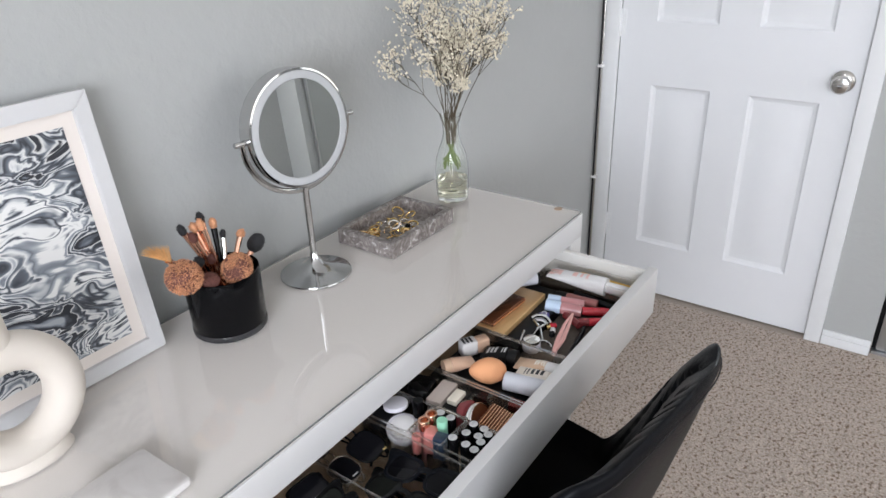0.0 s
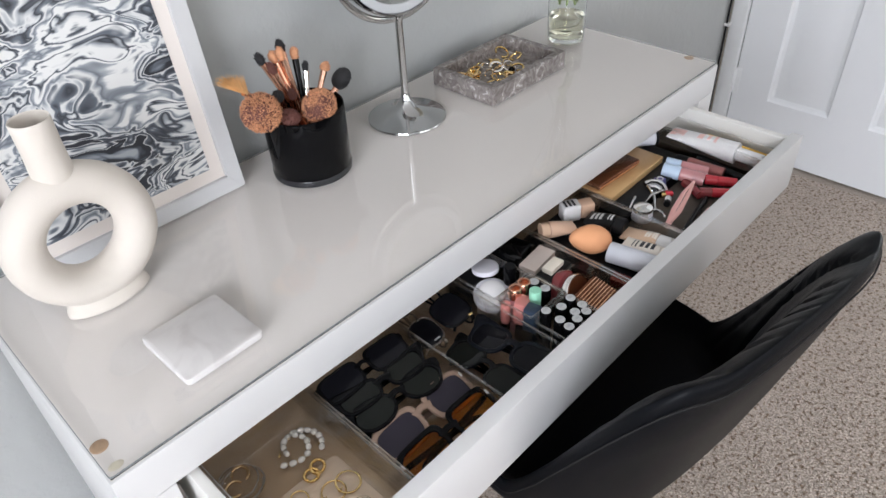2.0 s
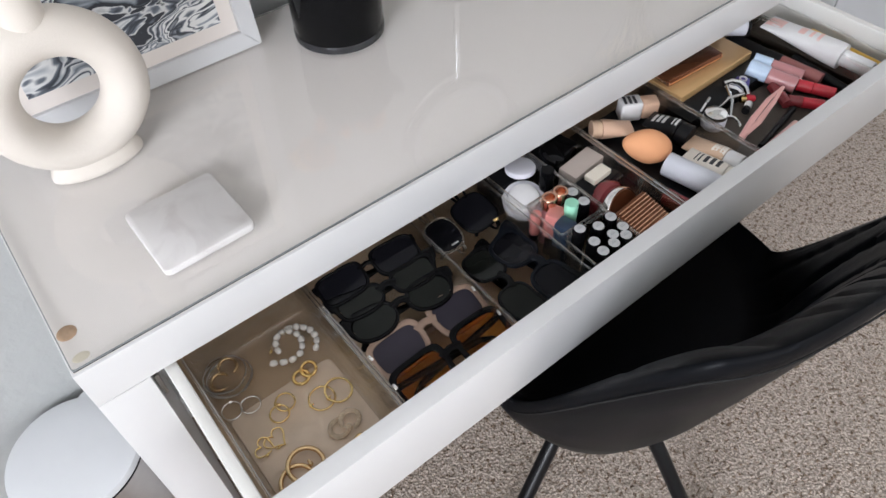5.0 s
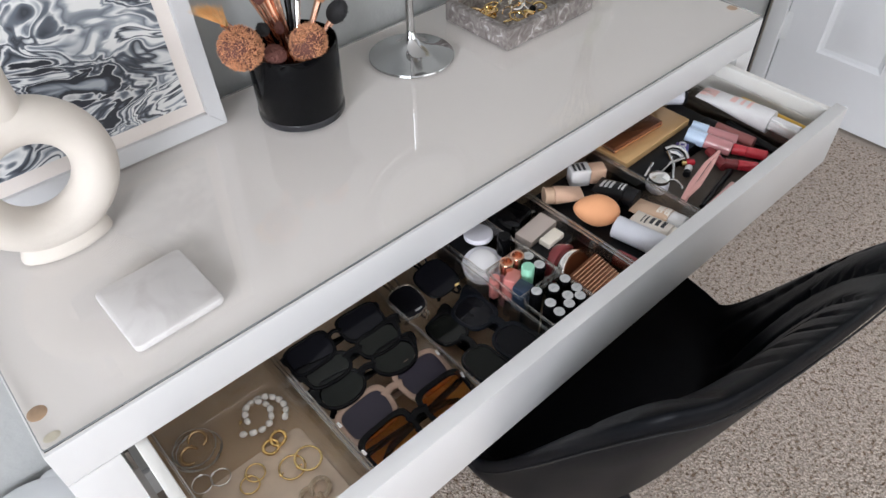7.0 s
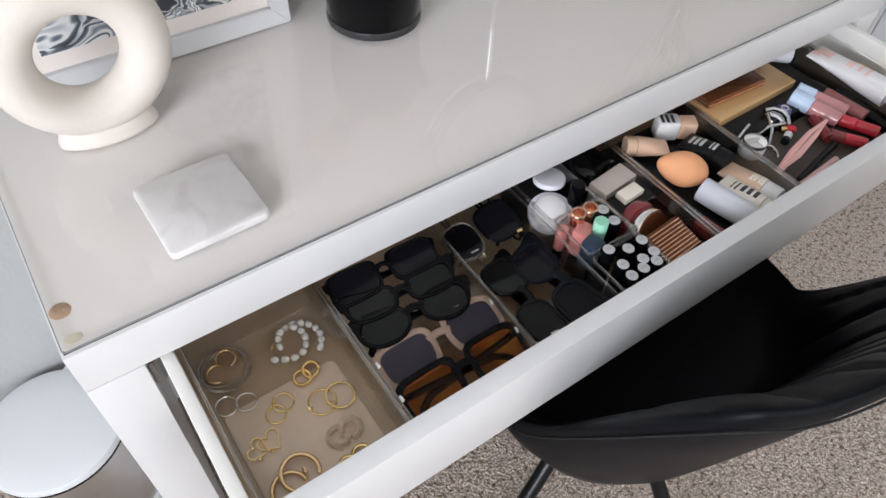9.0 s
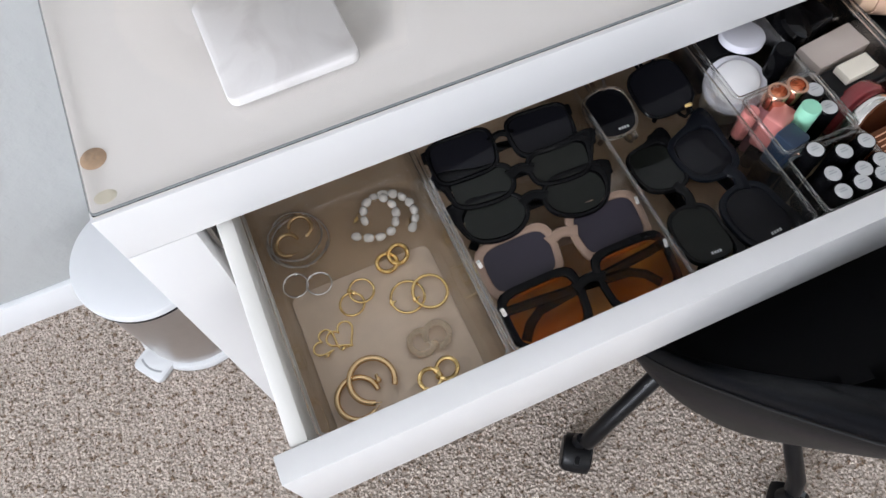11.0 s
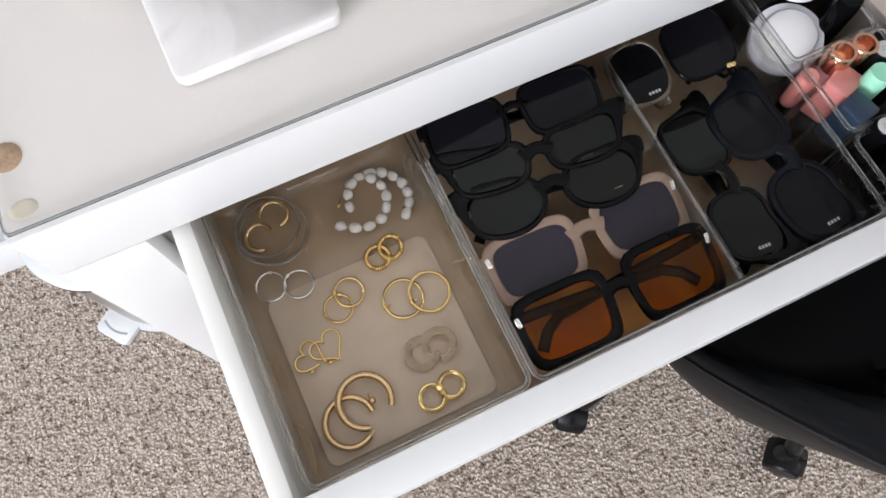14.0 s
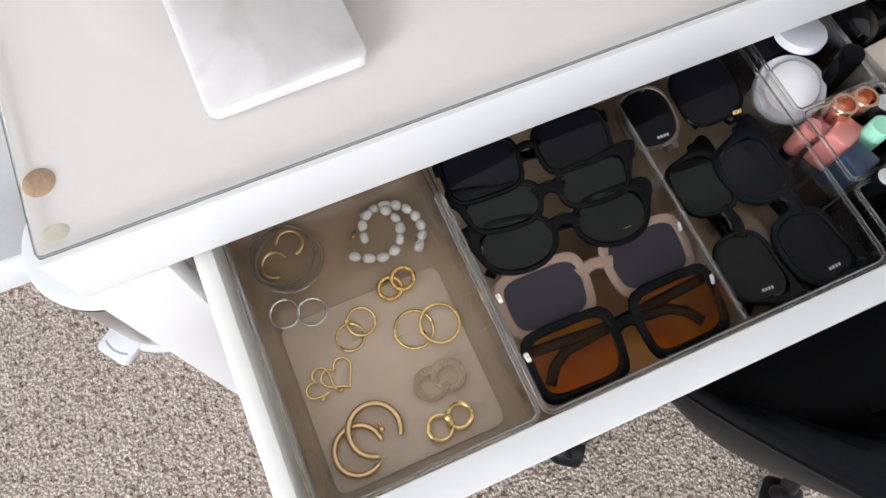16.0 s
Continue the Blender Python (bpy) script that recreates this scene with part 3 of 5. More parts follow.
org_mid = organizer("drawer_organizer", 0.5645, 0.6435, YI + 0.002, 0.045, 0.072, "clear acrylic organizer with stacked compacts", r=0.006)
organizer("drawer_organizer", 0.645, 0.7875, YI + 0.002, 0.045, 0.074, "clear acrylic organizer with sponge and foundation tubes")
organizer("drawer_organizer", 0.789, 1.055, YI + 0.002, 0.045, 0.074, "clear acrylic organizer with palettes and tools")
organizer("drawer_organizer", 1.0565, 1.118, YI + 0.002, 0.045, 0.066, "narrow clear acrylic organizer with a cream tube")
divider(org_mid, (0.004, 0.094), (0.075, 0.094), 0.058)
divider(org_mid, (0.004, 0.168), (0.075, 0.168), 0.058)
# thin slab, paler than the liner around it
part("base_slab", slab(round_rect(0.009, 0.134, 0.012, 0.139, 0.008), 0.0022, 0.0030, 0.0003), PALE_BASE, org_jewel, "thin paler slab on the tray floor")


# ---- chair ----
CX, CY = 0.630, -0.122
chair = thing("desk_chair", pose(CX, CY, 0, 0, 0, -8), "black quilted leather bucket chair on black casters", "chair")


def smooth01(t):
    t = min(1.0, max(0.0, t))
    return t * t * (3 - 2 * t)


def seat_outline(a):
    c, s = math.cos(a), math.sin(a)
    k = (abs(c) ** 3.0 + abs(s) ** 3.0) ** (-1 / 3.0)
    return 0.235 * k * c, (0.20 if s > 0 else 0.205) * k * s


def rim_at(a):
    """The rim: low in front, rising to the back, and leaning out there."""
    x, y = seat_outline(a)
    b = -math.sin(a)
    up = smooth01((b - 0.30) / 0.50)
    z = 0.500 + 0.325 * up + 0.012 * smooth01((b - 0.85) / 0.15)
    return x * (1 + 0.10 * up), y - 0.085 * up, z, up


NU = 320
SEAT_Z = 0.468


def shell_loops():
    loops = []
    angles = [2 * math.pi * i / NU for i in range(NU)]
    for s in (0.04, 0.35, 0.6, 0.74, 0.82):
        loops.append([(seat_outline(a)[0] * s, seat_outline(a)[1] * s, SEAT_Z - 0.012 * (1 - s)) for a in angles])
    for f in (0.08, 0.16, 0.25, 0.34, 0.43, 0.52, 0.6, 0.68, 0.75, 0.81, 0.86, 0.9, 0.94, 0.97):
        ring = []
        for a in angles:
            x0, y0 = [0.86 * v for v in seat_outline(a)]
            xr, yr, zr, up = rim_at(a)
            bulge = math.sin(math.pi * f) * 0.012 * up
            turn = a - 1.5 * math.pi
            swept = turn + math.copysign(0.34 * f ** 3, turn) * min(1, abs(turn) * 4)
            puff = 0.013 * up * min(1, abs(math.sin(11.5 * swept)) * 2.4) ** 0.6 * min(1.0, 5 * f, 9 * (1 - f)) ** 0.7
            g = f ** 0.75
            q = 1 - (1.2 * (bulge + 0) + puff) / 0.22
            ring.append(((x0 + (xr * 0.99 - x0) * g) * q, (y0 + (yr * 0.99 - y0) * g) * q, SEAT_Z + (zr - SEAT_Z) * f))
        loops.append(ring)
    for k, dz in ((0.992, 0.002), (1.0, 0.002), (1.010, -0.003), (1.016, -0.014)):
        loops.append([(rim_at(a)[0] * k, rim_at(a)[1] * k, rim_at(a)[2] + dz) for a in angles])
    for f in (0.3, 0.6, 0.85):
        ring = []
        for a in angles:
            xr, yr, zr, up = rim_at(a)
            x0, y0 = seat_outline(a)
            k = 1.016 + 0.010 * math.sin(math.pi * f)
            ring.append(((xr + (x0 - xr) * f) * k, (yr + (y0 - yr) * f) * k, zr - 0.014 + (0.464 - zr + 0.014) * f))
        loops.append(ring)
    for s, z in ((0.97, 0.451), (0.86, 0.438), (0.6, 0.428), (0.1, 0.422)):
        loops.append([(seat_outline(a)[0] * s, seat_outline(a)[1] * s, z) for a in angles])
    return loops


part("seat_shell", loft(shell_loops()), LEATHER, chair, sharp=60)
seam = [(rim_at(2 * math.pi * i / NU)[0] * 1.0195, rim_at(2 * math.pi * i / NU)[1] * 1.0195, rim_at(2 * math.pi * i / NU)[2] - 0.019) for i in range(NU)]
part("piping", tube(seam, 0.0011, 6, closed=True), STITCH, chair, "black stitched seam")
part("column", lathe([(0.03, 0.30), (0.03, 0.33), (0.024, 0.335), (0.024, 0.404), (0.06, 0.408), (0.06, 0.426)], 24), BLACK_METAL, chair)
for ang in (203, 279, 23, 113):
    c, s = math.cos(radians(ang)), math.sin(radians(ang))
    leg = part("leg", tube([(0.015 * c, 0.015 * s, 0.325), (0.05 * c, 0.05 * s, 0.318), (0.10 * c, 0.10 * s, 0.265), (0.20 * c, 0.20 * s, 0.145), (0.236 * c, 0.236 * s, 0.105), (0.248 * c, 0.248 * s, 0.075)], 0.0125, 12), BLACK_METAL, chair)
    wx, wy = 0.262 * c, 0.262 * s
    t = pose(wx, wy, 0.027, 0, 0, ang + 40)
    wheels = join(*[moved(lathe([(0.010, -0.010), (0.024, -0.009), (0.0265, -0.006), (0.0265, 0.006), (0.024, 0.009), (0.010, 0.010)], 24), t @ pose(0, k, 0, 90, 0, 0)) for k in (-0.014, 0.014)])
    fork = join(moved(box((-0.022, -0.004, -0.004), (0.022, 0.004, 0.030), 0.003), t), moved(lathe([(0.012, 0), (0.012, 0.012), (0.008, 0.03)], 14), t @ pose(-0.014, 0, 0.022)))
    hood = moved(tube([(0.029 * math.cos(radians(q)), 0, 0.029 * math.sin(radians(q))) for q in range(10, 171, 16)], 0.02, 8, flat=0.12), t)
    cs = part("caster", join(fork, hood), BLACK_PLASTIC, chair)
    part("wheel", wheels, BLACK_PLASTIC, cs)

# ---- pedal bin ----
bn = thing("pedal_bin", pose(-0.121, 0.306, 0), "small steel pedal bin with a white domed lid", "pedal bin")
part("body", lathe([(0.0975, 0.018), (0.0975, 0.229), (0.1030, 0.230), (0.1036, 0.233), (0.1030, 0.236)], 56), STEEL, bn, "brushed steel cylinder")
part("joint", lathe([(0.1030, 0.2362), (0.1050, 0.2372), (0.1050, 0.2394), (0.1020, 0.2398)], 56, (False, False)), BLACK_PLASTIC, bn, "thin dark joint under the lid")
part("base", lathe([(0.1035, -0.004), (0.1065, 0.0), (0.1065, 0.010), (0.1040, 0.016), (0.0985, 0.0175)], 56), BIN_WHITE, bn, "white plastic base ring")
part("lid", lathe([(0.1015, 0.2400), (0.1048, 0.2425), (0.1050, 0.2500), (0.1025, 0.2555), (0.094, 0.2585), (0.06, 0.2615), (0.02, 0.2630), (0.004, 0.2632)], 64), BIN_WHITE, bn, "white plastic domed lid")
part("hinge_cover", moved(slab(round_rect(0.070, 0.120, -0.034, 0.034, 0.024, 8), 0.212, 0.2555, 0.005), pose(0, 0, 0, 0, 0, 48)), BIN_WHITE, bn, "white lid hinge cover")
pedal = part("pedal", moved(slab(round_rect(0.086, 0.136, -0.031, 0.031, 0.011, 6), 0.003, 0.0185, 0.004), pose(0, 0, 0, 0, 0, 216)), BIN_WHITE, bn, "white foot pedal")
part("pedal_slot", moved(tube([(0.1235 - 0.006 * (k / 4) ** 2, 0.0056 * k, 0.0176) for k in range(-4, 5)], 0.0026, 8, flat=0.5), pose(0, 0, 0, 0, 0, 216)), GREY_PLASTIC, pedal, "dark grey grip slot")

# ---- things on the table top ----
T = H + 0.0004
# picture frame leaning on the wall
lean = math.degrees(math.atan2(0.043, 0.401))
FW, FH = 0.327, 0.410
pf = thing("picture_frame", pose(0.051, 0.340, T, -lean, 0, 0), "white wooden picture frame with black and white poured art", "picture frame")
bw, fd = 0.024, 0.020
for nm, pts in (("frame_rail", ((0, 0), (FW, 0), (FW - bw, bw), (bw, bw))), ("frame_rail", ((0, FH), (bw, FH - bw), (FW - bw, FH - bw), (FW, FH))),
                ("frame_stile", ((0, 0), (bw, bw), (bw, FH - bw), (0, FH))), ("frame_stile", ((FW, 0), (FW, FH), (FW - bw, FH - bw), (FW - bw, bw)))):
    bm = loft([[(x, 0.0, z) for x, z in pts], [(x, fd, z) for x, z in pts]])
    bmesh.ops.bevel(bm, geom=bm.edges[:], offset=0.0012, segments=2, affect="EDGES")
    part(nm, bm, FRAME_WHITE, pf)
part("mat_board", box((bw - 0.002, 0.008, bw - 0.002), (FW - bw + 0.002, 0.011, FH - bw + 0.002)), MAT_CREAM, pf, "cream passepartout")
part("art_print", box((bw + 0.019, 0.0072, bw + 0.019), (FW - bw - 0.019, 0.0078, FH - bw - 0.019)), ART, pf, "black, grey and white marbled art print")
part("back_board", box((bw - 0.002, 0.0112, bw - 0.002), (FW - bw + 0.002, 0.016, FH - bw + 0.002)), GREIGE, pf)

# ring-shaped vase
R, r, zc = 0.0612, 0.0236, 0.0945
ring = bmesh.new()
nR, nr = 64, 28
vs = [[ring.verts.new(((R + r * math.cos(b)) * math.cos(a), 0.026 * math.sin(b), zc + (R * 1.04 + r * math.cos(b)) * math.sin(a))) for b in (2 * math.pi * j / nr for j in range(nr))] for a in (2 * math.pi * i / nR for i in range(nR))]
for i in range(nR):
    for j in range(nr):
        ring.faces.new((vs[i][j], vs[(i + 1) % nR][j], vs[(i + 1) % nR][(j + 1) % nr], vs[i][(j + 1) % nr]))
neck = lathe([(0.0210, 0.152), (0.0218, 0.162), (0.0212, 0.18), (0.0202, 0.205), (0.0205, 0.2365), (0.0198, 0.2380), (0.0182, 0.2370), (0.0178, 0.195), (0.0175, 0.170)], 36)
foot = loft([[(0.050 * s * math.cos(a), 0.024 * s * math.sin(a) * 1.0, z) for a in (2 * math.pi * i / 40 for i in range(40))] for s, z in ((0.93, 0.0), (1.0, 0.002), (1.0, 0.006), (0.95, 0.013), (0.86, 0.022), (0.7, 0.030))])
solo("ring_vase", join(ring, neck, foot), CERAMIC, pose(0.122, 0.252, T, 0, 0, 0) @ Matrix.Scale(1.03, 4), "matte cream ceramic ring-shaped vase", "vase", sharp=50)

# coaster
solo("coaster", slab(round_rect(-0.0495, 0.0495, -0.0505, 0.0505, 0.007), 0, 0.0095, 0.0022), MARBLE_WHITE, pose(0.160, 0.0965, T, 0, 0, 1.2), "square white marble coaster", "coaster")

# black glass pot
pot = thing("glass_pot", pose(0.472, 0.295, T), "black glass candle pot holding makeup brushes", "pot")
part("jar", lathe([(0.052, 0), (0.0575, 0.002), (0.0595, 0.006), (0.0612, 0.104), (0.0607, 0.1065), (0.0587, 0.1065), (0.0578, 0.104), (0.0555, 0.016), (0.040, 0.013), (0.002, 0.012)], 56), BLACK_GLASS, pot)
part("base_band", lathe([(0.0600, 0.0035), (0.0604, 0.005), (0.0606, 0.012), (0.0602, 0.0135)], 56, (False, False)), SMOKE_FOOT, pot, "thick clear-dark glass foot")


def hairs(n, core, spread, length, rad, seed, squash=1.0):
    """Many fine tapered hairs on a rounded core."""
    rng = random.Random(seed)
    bm = bmesh.new()
    for _ in range(n):
        z = rng.uniform(-0.6, 1.0)
        a = rng.uniform(0, 2 * math.pi)
        q = math.sqrt(max(0, 1 - z * z))
        d = Vector((q * math.cos(a), q * math.sin(a), z))
        p = Vector((d.x * core[0], d.y * core[1], d.z * core[2])) * 0.93
        tip = p + (d + Vector((rng.uniform(-1, 1), rng.uniform(-1, 1), rng.uniform(-0.4, 1))) * spread).normalized() * length * rng.uniform(0.5, 1.1)
        s1 = d.orthogonal().normalized() * rad
        s2 = d.cross(s1).normalized() * rad
        b = [bm.verts.new(p + s1), bm.verts.new(p - 0.5 * s1 + 0.87 * s2), bm.verts.new(p - 0.5 * s1 - 0.87 * s2)]
        t = bm.verts.new(tip)
        for k in range(3):
            bm.faces.new((b[k], b[(k + 1) % 3], t))
    return bm


def makeup_brush(base, tip, head, hair, handle, ferrule, label, hair_n=120, hr=0.0045):
    """Stands in the pot from base to where its bristles begin."""
    base, tip = Vector(base), Vector(tip)
    d = (tip - base)
    ln = d.length
    m = Matrix.Translation(base) @ d.to_track_quat("Z", "Y").to_matrix().to_4x4()
    b = thing("makeup_brush", m, label, "makeup brush", "makeup brushes in the pot")
    part("handle", lathe([(0.0015, 0), (0.003, 0.003), (hr * 0.9, ln * 0.4), (hr * 0.8, ln * 0.62)], 12), handle, b)
    part("ferrule", lathe([(hr * 0.82, ln * 0.62), (hr, ln * 0.64), (hr * 0.95, ln * 0.82), (hr * 1.15, ln)], 14), ferrule, b)
    if head[0] == "fan":
        rng = random.Random(5)
        bm = bmesh.new()
        for k in range(260):
            a = rng.uniform(-0.75, 0.75)
            L = head[1] * rng.uniform(0.8, 1.05)
            y = rng.uniform(-0.002, 0.002)
            p, q = Vector((a * 0.006, y, ln - 0.003)), Vector((math.sin(a) * L * 0.8, math.sin(a * 0.8) * L * 0.6 + y, ln + math.cos(a) * L))
            w = Vector((0.0010, 0, 0))
            u = Vector((0, 0.0010, 0))
            v = [bm.verts.new(p - w), bm.verts.new(p + w), bm.verts.new(p + u)]
            t = bm.verts.new(q)
            for i in range(3):
                bm.faces.new((v[i], v[(i + 1) % 3], t))
        part("bristles", bm, hair, b)
    else:
        big = head[0] > 0.02
        bm = hairs(hair_n, head, 1.3 if big else 0.5, 0.0046 if big else 0.003, 0.0012 if big else 0.0008, int(base.x * 9999) + hair_n)
        part("bristles", moved(bm, pose(0, 0, ln + head[2] * 0.72)), hair, b)
        core = ellipsoid(head[0] * 0.96, head[1] * 0.96, head[2] * 0.96, 20, 14)
        for v in core.verts:
            v.co *= 1 + 0.12 * noise.noise(v.co * 60)
        part("bristle_core", moved(core, pose(0, 0, ln + head[2] * 0.72)), BRISTLE_PLUM if big else hair, b, "darker inner bristles")
    return b


PB = (0.472, 0.295)
B0 = T + 0.014


def brush_at(bx, by, tx, ty, tz, *a, **k):
    makeup_brush((PB[0] + bx, PB[1] + by, B0), (tx, ty, tz), *a, **k)


brush_at(0.02, 0.03, 0.398, 0.268, 0.908, (0.0270, 0.026, 0.026), BRISTLE_BROWN, ROSE, ROSE, "fluffy brown powder brush with a rose gold handle", hair_n=2300, hr=0.006)
brush_at(-0.01, 0.03, 0.474, 0.268, 0.880, (0.0245, 0.023, 0.027), BRISTLE_BROWN, ROSE, ROSE, "fluffy brown kabuki brush with a rose gold handle", hair_n=2300, hr=0.006)
brush_at(0.025, 0.0, 0.388, 0.296, 0.940, ("fan", 0.043), BRISTLE_TAN, ROSE, ROSE, "tan fan brush with a rose gold handle")
brush_at(0.0, 0.0, 0.436, 0.270, 0.885, (0.0145, 0.012, 0.013), BRISTLE_PLUM, ROSE, ROSE, "dark plum bristled face brush with a rose gold handle", hair_n=260)
for bx, by, tx, ty, tz, hd, hair, hdl, lab in (
        (0.02, -0.02, 0.438, 0.318, 0.957, (0.0075, 0.006, 0.010), BRISTLE_DARK, ROSE, "black tipped eyeshadow brush with rose gold ferrule"),
        (0.02, -0.01, 0.447, 0.308, 0.943, (0.006, 0.006, 0.010), BRISTLE_PLUM, ROSE, "brown tipped eyeshadow brush with rose gold ferrule"),
        (0.01, -0.02, 0.458, 0.318, 0.952, (0.006, 0.006, 0.010), BRISTLE_BROWN, ROSE, "slim brown tipped brush with rose gold handle"),
        (0.01, -0.01, 0.466, 0.312, 0.955, (0.006, 0.006, 0.011), BRISTLE_BROWN, ROSE, "slim brown tipped brush with rose gold handle"),
        (0.0, -0.02, 0.474, 0.322, 0.960, (0.007, 0.006, 0.011), BRISTLE_DARK, ROSE, "black tipped brush with rose gold handle"),
        (-0.01, -0.02, 0.492, 0.320, 0.945, (0.006, 0.006, 0.010), BRISTLE_BROWN, BLACK_GLOSS, "brown tipped brush with a black handle"),
        (-0.01, -0.01, 0.502, 0.315, 0.925, (0.004, 0.004, 0.008), BRISTLE_DARK, BLACK_GLOSS, "thin black liner brush with white collar"),
        (-0.02, 0.0, 0.532, 0.312, 0.915, (0.007, 0.007, 0.008), BRISTLE_BROWN, SILVER, "brown tipped brush with a silver handle"),
        (-0.03, 0.01, 0.540, 0.296, 0.892, (0.015, 0.013, 0.018), BRISTLE_DARK, ROSE, "round black blush brush with rose gold ferrule"),
        (0.015, 0.02, 0.436, 0.290, 0.912, (0.008, 0.008, 0.010), BRISTLE_DARK, ROSE, "small black bristled brush with rose gold handle"),
        (0.0, 0.01, 0.458, 0.292, 0.905, (0.006, 0.006, 0.009), BRISTLE_PLUM, ROSE, "small plum bristled brush with rose gold handle")):
    brush_at(bx, by, tx, ty, tz, hd, hair, hdl, BLACK_GLOSS if "brown tipped brush with a black" in lab else SILVER if hdl is BLACK_GLOSS else ROSE, lab)

# make-up mirror
mm = thing("makeup_mirror", pose(0.680, 0.303, T), "round chrome makeup mirror with a frosted light ring", "mirror")
part("base", lathe([(0.0655, 0), (0.067, 0.002), (0.0665, 0.0045), (0.060, 0.0065), (0.040, 0.012), (0.018, 0.022), (0.009, 0.034), (0.0065, 0.045)], 64), CHROME, mm)
part("stem", lathe([(0.0062, 0.040), (0.0062, 0.168), (0.0075, 0.170), (0.0075, 0.176), (0.005, 0.178)], 24), CHROME, mm)
ZM = 0.283
yaw = -7
hm = pose(0, 0, ZM, 90, 0, yaw)
yoke = moved(tube(ring_path(0.111, 40, 180, 360), 0.0055, 10, flat=0.6), hm)
part("yoke", yoke, CHROME, mm, "half-round chrome bracket")
for sx in (-1, 1):
    part("pivot_pin", moved(cyl_along((sx * 0.098, 0, 0), (sx * 0.124, 0, 0), 0.0048), hm), CHROME, mm, "chrome pivot knob")
hd = pose(0, 0, ZM, 90 - 3, 0, yaw)
case = part("mirror_case", moved(lathe([(0.090, -0.024), (0.098, -0.022), (0.1015, -0.018), (0.1025, 0.010), (0.1015, 0.0135), (0.0985, 0.0140), (0.0975, 0.012), (0.09, 0.0105), (0.02, 0.0105)], 72), hd), CHROME, mm)
part("light_ring", moved(lathe([(0.0975, 0.0108), (0.0970, 0.0135), (0.0955, 0.0140), (0.0850, 0.0140), (0.0842, 0.0132), (0.0837, 0.0108)], 72, (False, False)), hd), LIGHT_RING, case, "frosted white light ring")
part("mirror_glass", moved(lathe([(0.0835, 0.0108), (0.0835, 0.0128), (0.001, 0.0128)], 72), hd), MIRROR, case)

# marble tray with jewellery
tx0, tx1, ty0, ty1, th = 0.799, 1.006, 0.211, 0.357, 0.033


def rr3(i, z):
    return [(x, y, z) for x, y in round_rect(i, tx1 - tx0 - i, i, ty1 - ty0 - i, 0.003, 3)]


solo("trinket_tray", loft([rr3(0.001, 0), rr3(0, 0.001), rr3(0, th - 0.001), rr3(0.001, th), rr3(0.0135, th), rr3(0.0145, th - 0.001), rr3(0.015, 0.012), rr3(0.017, 0.0105)]), MARBLE_GREY, pose(tx0, ty0, T),
     "mottled grey marble tray holding gold jewellery", "tray")


def earring(m, bm, material, label, group="jewellery", category="earring", name="earring"):
    return solo(name, bm, material, m, label, category, group)


rng = random.Random(11)
tz = T + 0.0107
for k in range(26):
    x, y = rng.uniform(tx0 + 0.035, tx1 - 0.03), rng.uniform(ty0 + 0.03, ty1 - 0.03)
    rad = rng.choice((0.007, 0.008, 0.009, 0.011, 0.013))
    thick = rng.choice((0.0009, 0.0014, 0.002, 0.0026))
    mtl = rng.choice((GOLD, GOLD, PALE_GOLD, GOLD, SILVER))
    a1 = rng.choice((300, 360, 330))
    m = pose(x, y, tz + thick + rad * 0.42, rng.uniform(-38, 38), rng.uniform(-20, 20), rng.uniform(0, 360))
    earring(m, tube(ring_path(rad, 26, 0, a1), thick, 8, closed=a1 == 360), mtl, "gold hoop earring lying in the marble tray" if mtl is not SILVER else "silver hoop earring lying in the marble tray")
for k in range(3):
    m = pose(tx0 + 0.04 + 0.012 * k, ty0 + 0.07 + 0.014 * k, tz + 0.004, 8, 4, 25 + 6 * k)
    earring(m, tube([(0.024 * math.cos(radians(q)), 0.013 * math.sin(radians(q)), 0) for q in range(20, 200, 10)], [0.0012 + 0.002 * math.sin(radians(k2 * 10)) for k2 in range(18)], 8), GOLD, "curved gold cuff bracelet lying in the marble tray", category="bracelet", name="bracelet")
ball = ellipsoid(0.006, 0.006, 0.006, 12, 8)
solo("bead", ball, BLACK_GLOSS, pose(tx0 + 0.11, ty0 + 0.05, tz + 0.006), "small dark round bead in the marble tray", "bead")

# glass carafe with dried gypsophila
VX, VY = 1.118, 0.291
vs_ = thing("glass_vase", pose(VX, VY, T), "clear glass carafe half full of water", "vase")
outer = [(0.030, 0), (0.0345, 0.002), (0.0365, 0.008), (0.0375, 0.03), (0.0385, 0.075), (0.0365, 0.097), (0.030, 0.118), (0.0225, 0.137), (0.0185, 0.152), (0.0178, 0.165), (0.0200, 0.182), (0.0245, 0.197), (0.0250, 0.1985)]
inner = [(0.0232, 0.1975), (0.0186, 0.182), (0.0162, 0.165), (0.0170, 0.152), (0.0210, 0.137), (0.0284, 0.118), (0.0348, 0.097), (0.0368, 0.075), (0.0358, 0.03), (0.0345, 0.012), (0.026, 0.0085), (0.002, 0.008)]
cv = part("carafe", lathe(outer + inner, 48), CLEAR, vs_)
cv.visible_shadow = False
wt = part("water", lathe([(0.002, 0.0088), (0.0255, 0.0092), (0.0338, 0.013), (0.0350, 0.03), (0.0357, 0.052), (0.002, 0.052)], 48), WATER, vs_, "slightly cloudy water")
wt.visible_shadow = False

bq = thing("flower_bouquet", pose(VX, VY, T), "dried cream gypsophila sprays standing in the carafe", "flowers")
rng = random.Random(4)
stems, greens, blossoms = [], [], []


